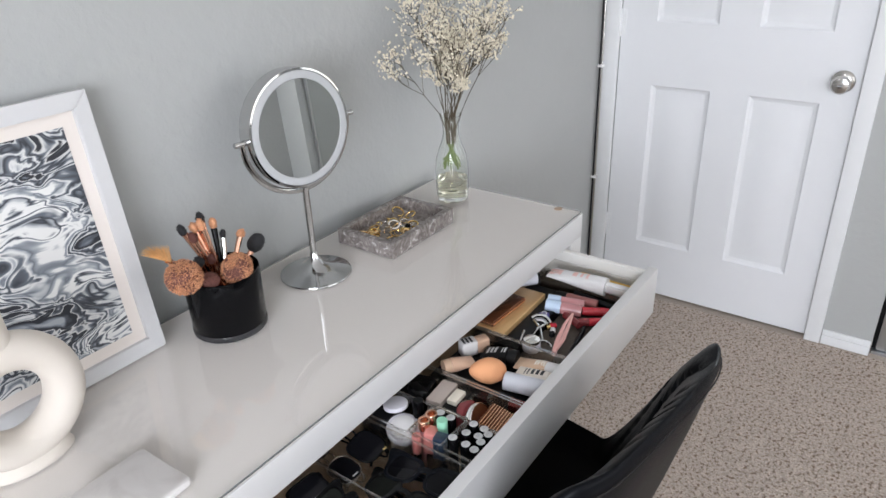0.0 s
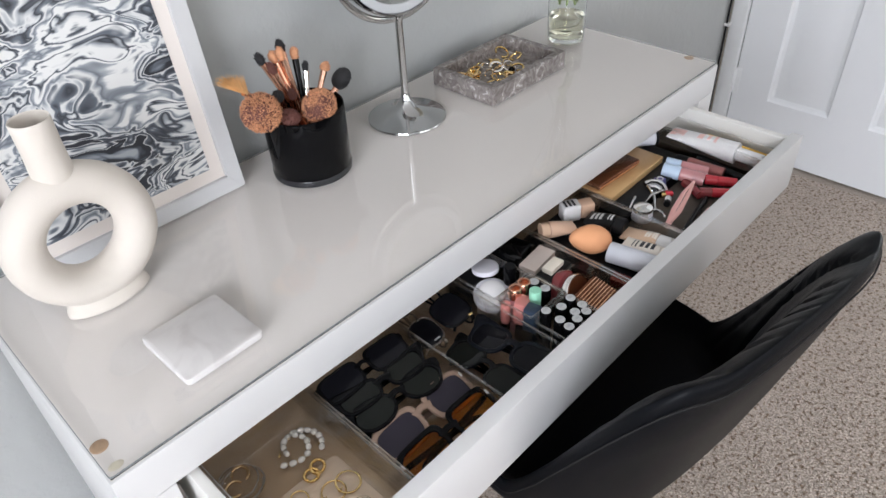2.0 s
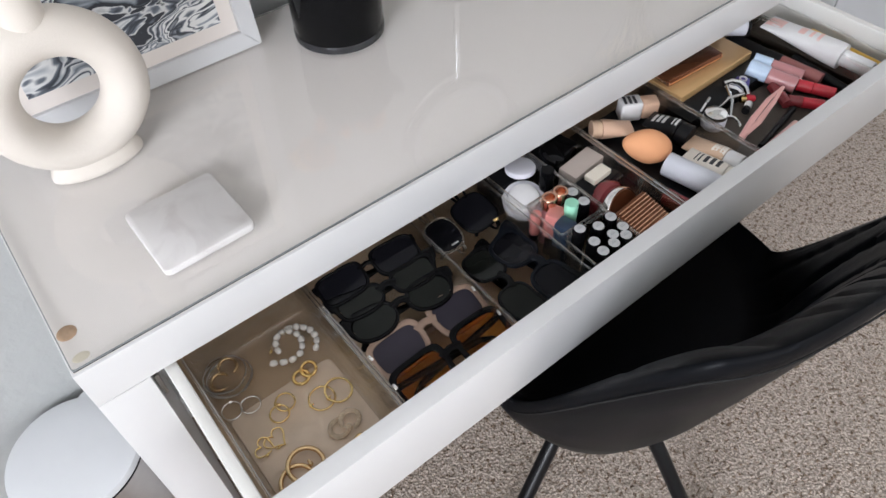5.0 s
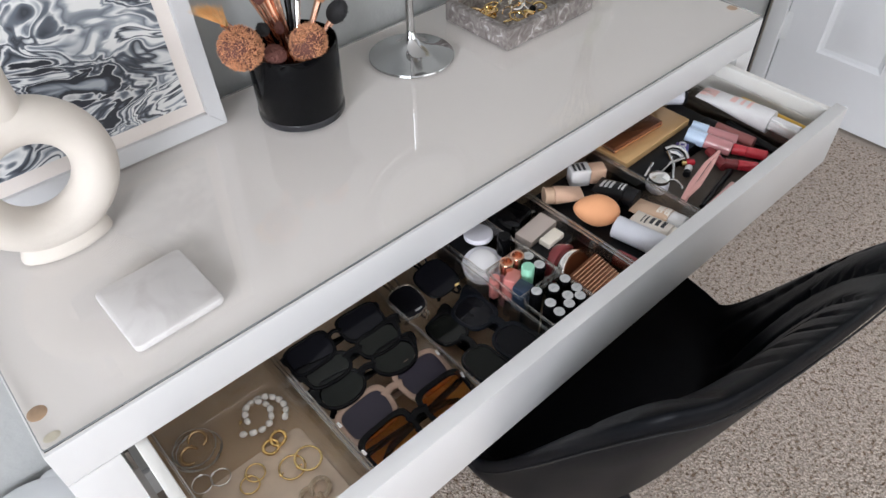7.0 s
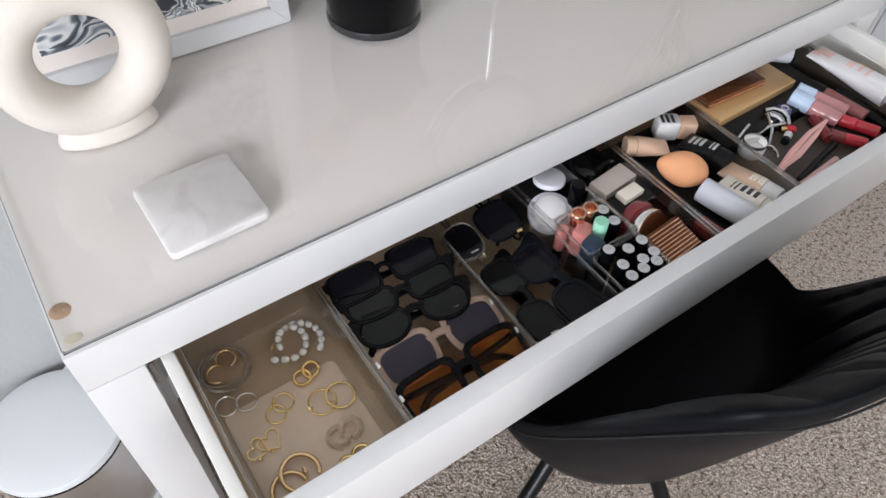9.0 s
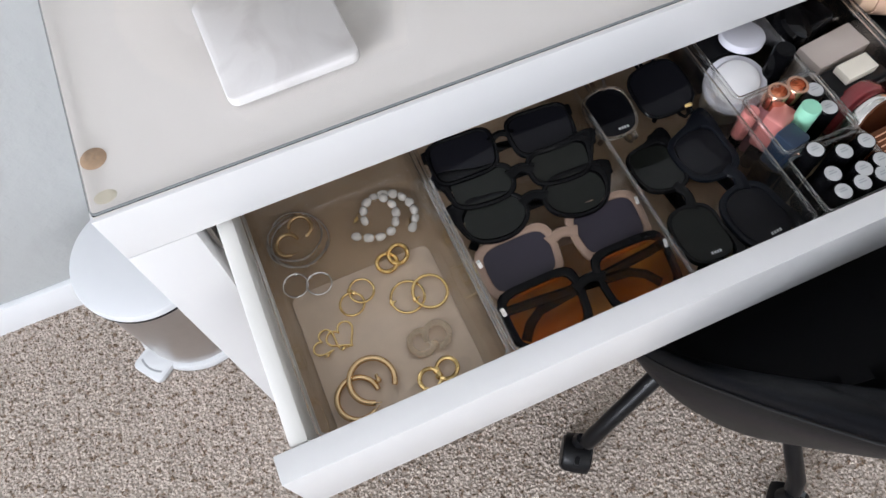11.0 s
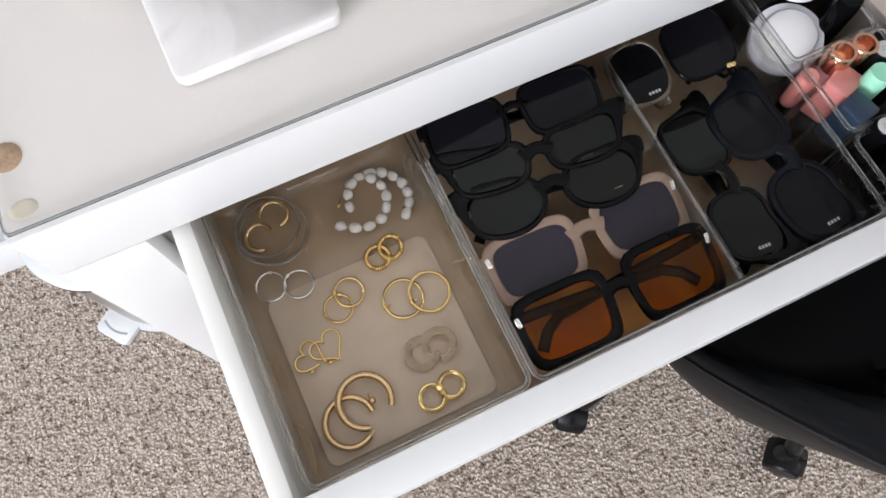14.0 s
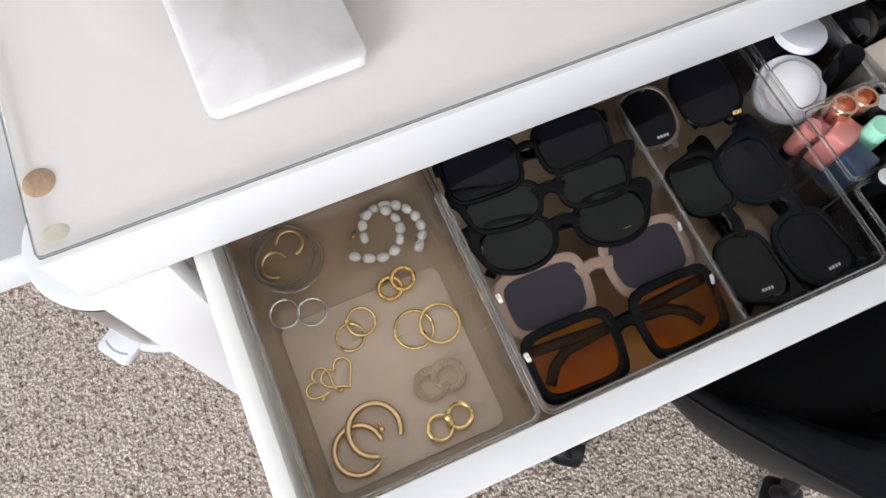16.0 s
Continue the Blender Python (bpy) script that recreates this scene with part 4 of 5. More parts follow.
def blossom(p, rad):
    bm = bmesh.new()
    bmesh.ops.create_icosphere(bm, subdivisions=1, radius=rad)
    for v in bm.verts:
        v.co = v.co * rng.uniform(0.7, 1.2)
        v.co.z *= 0.8
    return moved(bm, Matrix.Translation(p) @ pose(0, 0, 0, rng.uniform(0, 90), rng.uniform(0, 90), 0))


def spray(p, d, ln, depth):
    pts, q = [Vector(p)], Vector(p)
    dd = Vector(d).normalized()
    n = 3
    for i in range(n):
        dd = (dd + Vector((rng.uniform(-1, 1), rng.uniform(-1, 1), rng.uniform(-0.3, 0.6))) * 0.13).normalized()
        q = q + dd * ln / n
        pts.append(q.copy())
    rads = {0: 0.0009, 1: 0.00065, 2: 0.00045, 3: 0.00035}
    stems.append(tube(pts, rads[depth], 4))
    if depth >= 3:
        for _ in range(rng.choice((3, 4, 5))):
            blossoms.append(blossom(q + Vector((rng.uniform(-1, 1), rng.uniform(-1, 1), rng.uniform(-1, 1))) * 0.0085, rng.uniform(0.0017, 0.0033)))
        return
    for _ in range({0: 4, 1: 4, 2: 3}[depth]):
        nd = (dd + Vector((rng.uniform(-1, 1), rng.uniform(-1, 1), rng.uniform(-0.5, 0.8))) * 0.62).normalized()
        spray(pts[rng.choice((2, 3))], nd, ln * rng.uniform(0.38, 0.62), depth + 1)


# each spray leans to its own side
for k, (lx, ly, up, ln) in enumerate(((-0.95, 0.12, 1.0, 0.16), (0.2, -0.75, 1.25, 0.17), (-0.35, -0.6, 1.3, 0.16), (0.35, -0.6, 1.5, 0.19), (-0.6, -0.1, 1.5, 0.19), (0.1, 0.05, 1.3, 0.12), (-0.05, -0.3, 1.2, 0.15), (0.2, -0.45, 1.15, 0.16), (-0.25, 0.15, 1.35, 0.18), (0.25, 0.2, 1.4, 0.17), (-0.15, -0.1, 1.5, 0.11),
                                      (0.05, -0.15, 1.5, 0.19), (0.3, -0.1, 1.3, 0.13), (-0.3, -0.05, 1.3, 0.13), (0.0, 0.25, 1.3, 0.11), (0.1, -0.35, 1.5, 0.11), (0.0, 0.05, 1.6, 0.09), (-0.3, -0.2, 1.2, 0.07), (0.3, -0.25, 1.2, 0.075), (0.05, -0.4, 1.1, 0.06), (0.25, 0.2, 1.3, 0.08), (-0.25, 0.1, 1.4, 0.085))):
    a = k * 2.4
    bx, by = 0.012 * math.cos(a), 0.012 * math.sin(a)
    nx, ny = 0.011 * math.cos(a + 2.6), 0.011 * math.sin(a + 2.6)
    greens.append(tube([(bx * 1.6, by * 1.6, 0.075 + 0.01 * (k % 3)), (bx, by, 0.10), (nx * 0.9, ny * 0.9, 0.135)], [0.0024, 0.0022, 0.0012], 6))
    stems.append(tube([(nx * 0.9, ny * 0.9, 0.133), (nx, ny, 0.165), (nx + lx * 0.018, ny + ly * 0.018, 0.205)], 0.0012, 5))
    spray((nx + lx * 0.018, ny + ly * 0.018, 0.204), (lx, ly, up), ln * 0.8, 0)
tagged(part("stalk", join(*stems), STEM, bq, "thin dry brown stems"), kind="stuff")
tagged(part("wet_stalk", join(*greens), STEM_GREEN, bq, "green stem ends in the neck"), kind="stuff")
tagged(part("blossom", join(*blossoms), BLOSSOM, bq, "tiny dried cream blossoms"), kind="stuff")


# ---- jewellery in the first tray ----
ZJ = FLOOR + 0.0028


def jewel(x, y, z, bm, material, label, rx=0, ry=0, rz=0, category="earring", name="earring"):
    return solo(name, bm, material, pose(x, y, ZJ + z, rx, ry, rz), label, category, "jewellery in the drawer tray")


for r, dx, dy, rz in ((0.0262, 0, 0, 0), (0.0250, 0.002, -0.003, 70), (0.0238, -0.001, 0.003, 150)):
    jewel(0.115 + dx, 0.014 + dy, 0.0012 + 0.0014 * (r < 0.026) + 0.0014 * (r < 0.0245), tube([(r * math.cos(radians(q)), r * math.sin(radians(q)), 0.0006 * math.sin(radians(5 * q))) for q in range(0, 340, 8)], 0.0011, 6), SILVER,
          "thin silver bangle lying in a clear tray", 0, 2, rz, "bangle", "bangle")


def open_hoop(r, thick, a0, a1, taper=0.75):
    """An open hoop, slimmer at its ends, with a fine post."""
    n = 40
    pts = ring_path(r, n, a0, a1)
    rads = [thick * (taper + (1 - taper) * math.sin(math.pi * k / (len(pts) - 1)) ** 0.5) for k in range(len(pts))]
    e = Vector(pts[-1])
    d = (Vector(pts[-1]) - Vector(pts[-2])).normalized()
    return join(tube(pts, rads, 10), cyl_along(e, e + d * 0.005, 0.0004, seg=6, soft=0.0001))


def latch_hoop(r, thick, a, flat=1.0):
    """A closed thin hoop with a small hinge block and a latch at one place."""
    p = Vector((r * math.cos(radians(a)), r * math.sin(radians(a)), 0))
    q = Vector((-p.y, p.x, 0)).normalized()
    return join(tube(ring_path(r, 44), thick, 8, closed=True, flat=flat), cyl_along(p - q * 0.0016, p + q * 0.0016, thick * 1.7, seg=8, soft=0.0002),
                cyl_along(p, p * 0.72 + Vector((0, 0, 0.0012)), thick * 0.6, seg=6, soft=0.0001))


jewel(0.1215, 0.0235, 0.0050, open_hoop(0.0098, 0.0018, -80, 170), PALE_GOLD, "small gold open hoop earring in a clear tray", 10, 4, 0)
jewel(0.1060, 0.0110, 0.0048, open_hoop(0.0098, 0.0018, 10, 270), PALE_GOLD, "small gold open hoop earring in a clear tray", 8, -4, 0)
jewel(0.1000, -0.0265, 0.0012, latch_hoop(0.0106, 0.0008, 70), SILVER, "thin silver hoop earring in a clear tray", 3, 0, 0)
jewel(0.1190, -0.0335, 0.0022, latch_hoop(0.0106, 0.0008, 120), SILVER, "thin silver hoop earring in a clear tray", -4, 3, 0)
jewel(0.1495, -0.0545, 0.0030, latch_hoop(0.0104, 0.0010, 160), GOLD, "slim gold hoop earring in a clear tray", 4, 3, 0)
jewel(0.1380, -0.0620, 0.0014, latch_hoop(0.0102, 0.0010, 60), GOLD, "slim gold hoop earring in a clear tray", 0, 0, 0)


def twisted(r, thick):
    """Two wound strands, like a rope."""
    n = 180
    out = []
    for ph in (0.0, math.pi):
        pts = []
        for k in range(n):
            a, w = 2 * math.pi * k / n, 2 * math.pi * 15 * k / n + ph
            q = r + thick * 0.7 * math.cos(w)
            pts.append((q * math.cos(a), q * math.sin(a), thick * 0.7 * math.sin(w)))
        out.append(tube(pts, thick * 0.68, 7, closed=True))
    return join(*out)


jewel(0.1785, -0.0390, 0.0024, twisted(0.0086, 0.0015), GOLD, "twisted rope gold hoop earring in a clear tray")
jewel(0.1900, -0.0365, 0.0048, twisted(0.0084, 0.0015), GOLD, "twisted rope gold hoop earring in a clear tray", 6, -12, 0)
jewel(0.1830, -0.0750, 0.0014, latch_hoop(0.0142, 0.0011, 150), GOLD, "thin gold hoop earring with a hinge", 0, 0, 30)
jewel(0.2020, -0.0785, 0.0030, latch_hoop(0.0146, 0.0013, 190, 0.6), GOLD, "flat gold hoop earring in a clear tray", 4, 5, 0)


def heart(s, k0=2):
    """A bent-wire heart, left open near its tip, with a post and a butterfly back."""
    pts = []
    for k in range(k0, 46):
        t = math.pi + 2 * math.pi * k / 46
        pts.append((s * math.sin(t) ** 3, s * (13 * math.cos(t) - 5 * math.cos(2 * t) - 2 * math.cos(3 * t) - math.cos(4 * t)) / 16, 0))
    e = Vector(pts[0])
    return join(tube(pts, 0.00090, 6), cyl_along(e, e + Vector((-0.009, 0.004, 0.0015)), 0.0004, seg=6, soft=0.0001),
                moved(ellipsoid(0.0022, 0.0014, 0.0011, 10, 6), pose(e.x - 0.006, e.y + 0.0027, 0.001)))


jewel(0.1205, -0.0845, 0.0012, heart(0.0122), GOLD, "thin gold heart-shaped hoop earring", 0, 0, 23)
jewel(0.1068, -0.0863, 0.0026, heart(0.0113, 5), GOLD, "thin gold heart-shaped hoop earring", 3, 3, 50)


def pave_hoop(r, thick, a0, a1):
    """A hoop studded all over with tiny round stones."""
    parts = [tube(ring_path(r, 36, a0, a1), thick * 0.9, 8)]
    n = int((a1 - a0) / 6.0)
    for k in range(n):
        for j in range(7):
            a, w = radians(a0 + (k + 0.5 * (j % 2)) * (a1 - a0) / n), radians(-20 + 220 * j / 6)
            q = r + thick * math.cos(w)
            bead = bmesh.new()
            bmesh.ops.create_icosphere(bead, subdivisions=1, radius=0.00072)
            parts.append(moved(bead, Matrix.Translation((q * math.cos(a), q * math.sin(a), thick * math.sin(w)))))
    e = Vector((r * math.cos(radians(a1)), r * math.sin(radians(a1)), 0))
    parts.append(cyl_along(e, e + Vector((0.004, -0.006, 0.001)), 0.0006, seg=6, soft=0.0001))
    return join(*parts)


jewel(0.1785, -0.1170, 0.0028, pave_hoop(0.0100, 0.0021, 40, 345), PAVE, "stone-set pave hoop earring in a clear tray", 0, 0, 0)
jewel(0.1920, -0.1165, 0.0050, pave_hoop(0.0100, 0.0021, -100, 190), PAVE, "stone-set pave hoop earring in a clear tray", 4, -8, 0)
jewel(0.1725, -0.1478, 0.0024, latch_hoop(0.0086, 0.0018, 30), GOLD, "chunky small gold hoop earring")
jewel(0.1880, -0.1455, 0.0044, latch_hoop(0.0086, 0.0018, 200), GOLD, "chunky small gold hoop earring", -4, -10, 0)
jewel(0.1300, -0.1310, 0.0066, open_hoop(0.0180, 0.0025, -33, 258, 0.9), PALE_GOLD, "large thick gold open hoop earring", 4, 4, 0)
jewel(0.1150, -0.1390, 0.0030, open_hoop(0.0168, 0.0024, 1, 303, 0.9), PALE_GOLD, "large thick gold open hoop earring", 0, 0, 0)
for x, y, rz in ((0.1460, -0.1395, 60), (0.1345, -0.1345, 75)):
    jewel(x, y, 0.005, join(cyl_along((0, 0, 0), (0.004, 0.001, 0.0), 0.0024, seg=10), cyl_along((0.004, 0.001, 0), (0.007, 0.002, 0.0), 0.0014, seg=8, soft=0.0001)), PALE_GOLD, "gold earring clasp collar", rz=rz, category="earring")
jewel(0.1690, 0.0110, 0.003, join(ellipsoid(0.0030, 0.0018, 0.0014, 10, 6), cyl_along((-0.005, 0, 0.0), (0.006, 0.001, 0.001), 0.0004, seg=6, soft=0.0001)), GOLD, "tiny gold butterfly earring back", rz=40, category="earring")
jewel(0.2120, -0.0130, 0.003, join(ellipsoid(0.0032, 0.0018, 0.0014, 10, 6), cyl_along((-0.005, 0, 0.0), (0.005, 0.001, 0.001), 0.0004, seg=6, soft=0.0001)), GOLD, "tiny gold butterfly earring back", rz=80, category="earring")


def pearls(cx, cy, pts, seed, z=0.0038):
    """Baroque pearls strung along a bent wire; pts lie about the centre, in millimetres."""
    g = random.Random(seed)
    e = thing("pearl_earring", pose(cx, cy, ZJ + z), "hoop earring strung with white baroque pearls", "earring", "jewellery in the drawer tray")
    pts = [Vector((x * 0.001, y * 0.001, 0)) for x, y in pts]
    part("wire", tube(pts, 0.0004, 5), GOLD, e)
    shapes = []
    for k in range(3):
        bm = ellipsoid(0.0047, 0.0040, 0.0037, 16, 10)
        for v in bm.verts:
            v.co *= 1 + 0.16 * noise.noise(v.co * 260 + Vector((7.0 * k, 0, 0)))
        me = finish(bm, "pearl", 80)
        me.materials.append(PEARL)
        shapes.append(me)
    for k, p in enumerate(pts):
        d = pts[min(k + 1, len(pts) - 1)] - pts[max(k - 1, 0)]
        a = math.degrees(math.atan2(d.y, d.x))
        s = g.uniform(0.95, 1.12)
        part("pearl", shapes[k % 3], PEARL, e, m=Matrix.Translation(p) @ pose(0, 0, 0, g.uniform(-20, 20), g.uniform(-15, 15), a + g.uniform(-15, 15)) @ Matrix.Diagonal((s, g.uniform(0.9, 1.08), 1, 1)))


pearls(0.1950, 0.0010, [(24.5 * math.cos(radians(119 - 166 * k / 8)), 24.5 * math.sin(radians(119 - 166 * k / 8))) for k in range(9)], 3)
pearls(0.1830, 0.0045, ((-7.6, 0.5), (-5.0, 10.2), (0.8, 17.0), (15.8, 15.2), (20.4, 6.6), (20.6, -3.0), (16.6, -11.6), (9.6, -18.4), (-0.4, -20.0), (-10.4, -16.6), (-19.8, -11.0)), 8, 0.0062)
for x, y in ((0.2030, -0.1470), (0.0960, -0.1450)):
    o = solo("silicone_dot", lathe([(0.0066, 0), (0.0066, 0.0008), (0.0058, 0.0011)], 20), ACRYLIC, pose(x, y, FLOOR + 0.0021), "clear round silicone dot on the tray base", "silicone dot")


# ---- sunglasses ----
def lens_outline(side, dx, w, h, p, cat, grow=0.0, wing=0.0, n=44):
    """One eye's outline: a rounded square, its outer end raised by cat, its upper outer corner drawn out by wing."""
    out = []
    for k in range(n):
        a = 2 * math.pi * k / n
        c, s = math.cos(a), math.sin(a)
        q = (abs(c) ** p + abs(s) ** p) ** (-1 / p)
        x, y = (w + grow) * q * c, (h + grow) * q * s
        outw = x * side / w
        y += cat * h * max(0.0, outw) * (1.0 if s > 0 else 0.4)
        if s < 0:
            x *= 1 - 0.10 * min(1.0, -s) * (1 if outw < 0 else 0.5)
        if wing:
            t = max(0.0, side * c * 0.80 + s * 0.60) ** 7
            x += side * wing * t
            y += wing * 0.55 * t
        out.append((side * dx + x, y))
    return out


def bow(bm, k=1.6):
    for v in bm.verts:
        v.co.z -= k * v.co.x ** 2
    return bm


def sunglasses(m, label, frame_m, lens_m, dx=0.034, w=0.026, h=0.021, p=3.2, cat=0.0, rim=0.005, wing=0.0, bridge=0.006, temple_w=0.0055, pins=None, mark=None, thin=False, brow=0.32):
    g = thing("sunglasses", m, label, "sunglasses", "sunglasses in the drawer")
    th = 0.0015 if thin else 0.0022
    rims = []
    for s in (-1, 1):
        def o(grow, k=1.0):
            return lens_outline(s, dx, w, h, p, cat, grow, wing * k)
        rings = [(o(rim * 0.95), -th), (o(rim), th * 0.2), (o(rim - 0.0007, 0.95), th * 0.85), (o(rim - 0.0014, 0.9), th), (o(0.0016, 0.25), th), (o(0.0006, 0.15), th * 0.7), (o(0.0, 0.1), -th)]
        rims.append(loft([[(x, y, z) for x, y in loop] for loop, z in rings], closed=True))
    y0 = h * brow
    xb = dx - w - rim * 0.4
    bw = bridge * (0.5 if not thin else 0.25)
    rims.append(tube([(-xb - 0.003, y0 - 0.001, 0), (-xb * 0.5, y0 + 0.0022, 0.0006), (0, y0 + 0.003, 0.0008), (xb * 0.5, y0 + 0.0022, 0.0006), (xb + 0.003, y0 - 0.001, 0)], [bw * 1.25, bw, bw * 0.95, bw, bw * 1.25], 10, flat=0.5 * th / 0.0022))
    yh = h * 0.42 + cat * h * 0.8 + 0.0045 + wing * 0.2
    for s in (-1, 1):
        x = s * (dx + w + rim * 0.2 + wing * 0.5)
        rims.append(box((min(x, x + s * 0.006), yh - (0.0045 if not thin else 0.002), -0.007), (max(x, x + s * 0.006), yh + (0.0045 if not thin else 0.002), -th * 0.2), 0.0014))
    part("front_frame", bow(join(*rims)), frame_m, g, sharp=32)
    for s in (-1, 1):
        o = part("lens", bow(slab(lens_outline(s, dx, w, h, p, cat, 0.0003), -0.0012, th * 0.25)), lens_m, g)
        if lens_m is LENS_AMBER:
            o.visible_shadow = False
        xh = s * (dx + w + rim * 0.2 + wing * 0.5 + 0.003)
        zb = -1.6 * xh * xh
        dz = 0.0 if s < 0 else -0.005
        path = [(xh, yh, zb - 0.004), (xh * 0.99, yh, zb - 0.011 + dz), (xh * 0.9, yh - 0.001, zb - 0.014 + dz), (xh * 0.5, yh - 0.003, zb - 0.015 + dz), (0, yh - 0.006, zb - 0.016 + dz), (-xh * 0.55, yh - 0.010, zb - 0.016 + dz), (-xh * 0.72, yh - 0.017, zb - 0.016 + dz), (-xh * 0.84, yh - 0.028, zb - 0.016 + dz)]
        part("temple", tube(path, temple_w * 0.75 if not thin else 0.0022, 10, flat=0.42), frame_m, g)
        if pins is not None:
            part("hinge_pin", bow(moved(slab(round_rect(-0.0017, 0.0017, -0.0036, 0.0036, 0.0012), th, th + 0.0008, 0.0002), pose(s * (dx + w + rim * 0.55), yh - 0.0015, 0, 0, 0, -s * 8))), pins, g, "silver metal rivet")
    if mark is not None:
        # a maker's mark near the outer end of one lens
        part("lens_mark", bow(join(*[box((dx + w * 0.74, h * (0.42 - 0.13 * k), th * 0.25 + 0.0001), (dx + w * 0.83, h * (0.42 - 0.13 * k) + h * 0.085, th * 0.25 + 0.0003)) for k in range(4)])), mark, g, "small pale printed mark")
    return g


sunglasses(pose(0.3115, -0.1460, 0.6740, 14, -4, -1.2), "black squared sunglasses with amber orange lenses", BLACK_GLOSS, LENS_AMBER, dx=0.0392, w=0.0270, h=0.0200, p=5.5, rim=0.0066, pins=SILVER, bridge=0.009)
sunglasses(pose(0.3120, -0.1005, 0.6720, 12, -4, -2.0), "translucent tan squared sunglasses with grey lenses", TAN_ACETATE, LENS_GREY, dx=0.0392, w=0.0268, h=0.0185, p=4.6, rim=0.0068, pins=SILVER, bridge=0.009)
sunglasses(pose(0.3035, -0.0640, 0.6810, 9, -4, -7.5), "glossy black oval sunglasses with dark lenses", BLACK_GLOSS, LENS_GREEN, dx=0.0345, w=0.0245, h=0.0165, p=2.3, cat=0.10, rim=0.0045, wing=0.012, bridge=0.009)
sunglasses(pose(0.3035, -0.0370, 0.6870, 14, -4, -7.5), "matte black angular sunglasses with green-grey lenses", BLACK_GLOSS, LENS_GREEN, dx=0.0335, w=0.0240, h=0.0125, p=3.4, cat=0.30, rim=0.0045, wing=0.012, brow=0.2, bridge=0.009)
sunglasses(pose(0.3010, -0.0060, 0.6930, 10, -4, -5.0), "glossy black wide sunglasses with black lenses", BLACK_GLOSS, LENS_SMOKE, dx=0.0345, w=0.0255, h=0.0170, p=4.4, cat=0.10, rim=0.0040)
sunglasses(pose(0.4165, -0.1015, 0.6680, -2, -4, -93), "black cat-eye sunglasses with smoke lenses", MATTE_BLACK, LENS_GREEN, dx=0.0352, w=0.0235, h=0.0190, p=3.2, cat=0.26, rim=0.0038, wing=0.019, mark=INK_PALE, bridge=0.009)
sunglasses(pose(0.4620, -0.1060, 0.6700, 4, -4, -87), "navy cat-eye sunglasses with black lenses", NAVY_ACETATE, LENS_SMOKE, dx=0.0355, w=0.0245, h=0.0195, p=2.9, cat=0.26, rim=0.0058, wing=0.019, mark=INK_PALE, bridge=0.011)
sunglasses(pose(0.4590, 0.0330, 0.6760, 4, 3, -88), "thin framed black rounded sunglasses with smoke lenses", BLACK_GLOSS, LENS_SMOKE, dx=0.0330, w=0.0245, h=0.0240, p=3.4, rim=0.0024, thin=True, pins=GOLD)
sunglasses(pose(0.4110, 0.0320, 0.6700, 2, 3, -92), "black lensed sunglasses in a clear frame", CLEAR_ACETATE, LENS_SMOKE, dx=0.0330, w=0.0225, h=0.0200, p=2.8, rim=0.0030, thin=True, mark=INK_PALE)
for x, y in ((0.4300, -0.0930), (0.395, -0.034)):
    solo("silicone_dot", lathe([(0.0062, 0), (0.0062, 0.0008), (0.0055, 0.0011)], 20), ACRYLIC, pose(x, y, FLOOR + 0.0021), "clear round silicone dot on the tray base", "silicone dot")

# ---- cosmetics in the divided organizers ----
ZC = FLOOR + 0.0024


def cosmetic(name, m, label, category, group="cosmetics in the drawer"):
    return thing(name, m, label, category, group)


def polish(x, y, top, body_m, cap_m, disc, r=0.0085, label="black capped nail polish bottle with a grey label disc"):
    b = cosmetic("nail_polish", pose(x, y, ZC), label, "nail polish", "nail polish bottles")
    hgt = top - ZC
    part("bottle", lathe([(r * 0.9, 0), (r, 0.002), (r, hgt * 0.42), (r * 0.55, hgt * 0.48)], 20), body_m, b)
    part("cap", lathe([(r * 0.80, hgt * 0.46), (r * 0.90, hgt * 0.5), (r * 0.95, hgt - 0.001), (r * 0.88, hgt)], 20), cap_m, b)
    if disc is not None:
        part("label_disc", lathe([(r * 0.78, hgt), (r * 0.78, hgt + 0.0004), (r * 0.7, hgt + 0.0005)], 20), disc, b)
        part("label_mark", join(box((-r * 0.4, -r * 0.05, hgt + 0.0005), (r * 0.4, r * 0.08, hgt + 0.0007)), box((-r * 0.3, r * 0.2, hgt + 0.0005), (r * 0.3, r * 0.3, hgt + 0.0007))), GREY_PLASTIC, b)


for x, y in ((0.512, -0.1245), (0.531, -0.1350), (0.5525, -0.1340), (0.5520, -0.1530), (0.5345, -0.1540), (0.5105, -0.1480), (0.5260, -0.1635), (0.5450, -0.1640), (0.5080, -0.1640)):
    polish(x, y, 0.7115, BLACK_GLOSS, BLACK_GLOSS, CAP_GREY, 0.0084)
polish(0.5340, -0.0900, 0.7120, plain("green_lacquer", (0.10, 0.32, 0.2), 0.15, coat=0.5), MINT, None, 0.0088, "mint green capped nail polish bottle")
polish(0.5520, -0.0930, 0.7050, BLACK_GLOSS, BLACK_GLOSS, CAP_GREY, 0.0088)
polish(0.5520, -0.0740, 0.7060, BLACK_GLOSS, BLACK_PLASTIC, CAP_GREY, 0.0088)
nb = cosmetic("nail_polish", pose(0.5120, -0.1030, ZC, 0, 0, 12), "squared navy capped nail polish bottle", "nail polish", "nail polish bottles")
part("bottle", slab(round_rect(-0.011, 0.011, -0.011, 0.011, 0.004), 0, 0.036, 0.002), BLACK_GLOSS, nb)
part("cap", slab(round_rect(-0.010, 0.010, -0.010, 0.010, 0.003), 0.0364, 0.074, 0.0015), NAVY, nb)
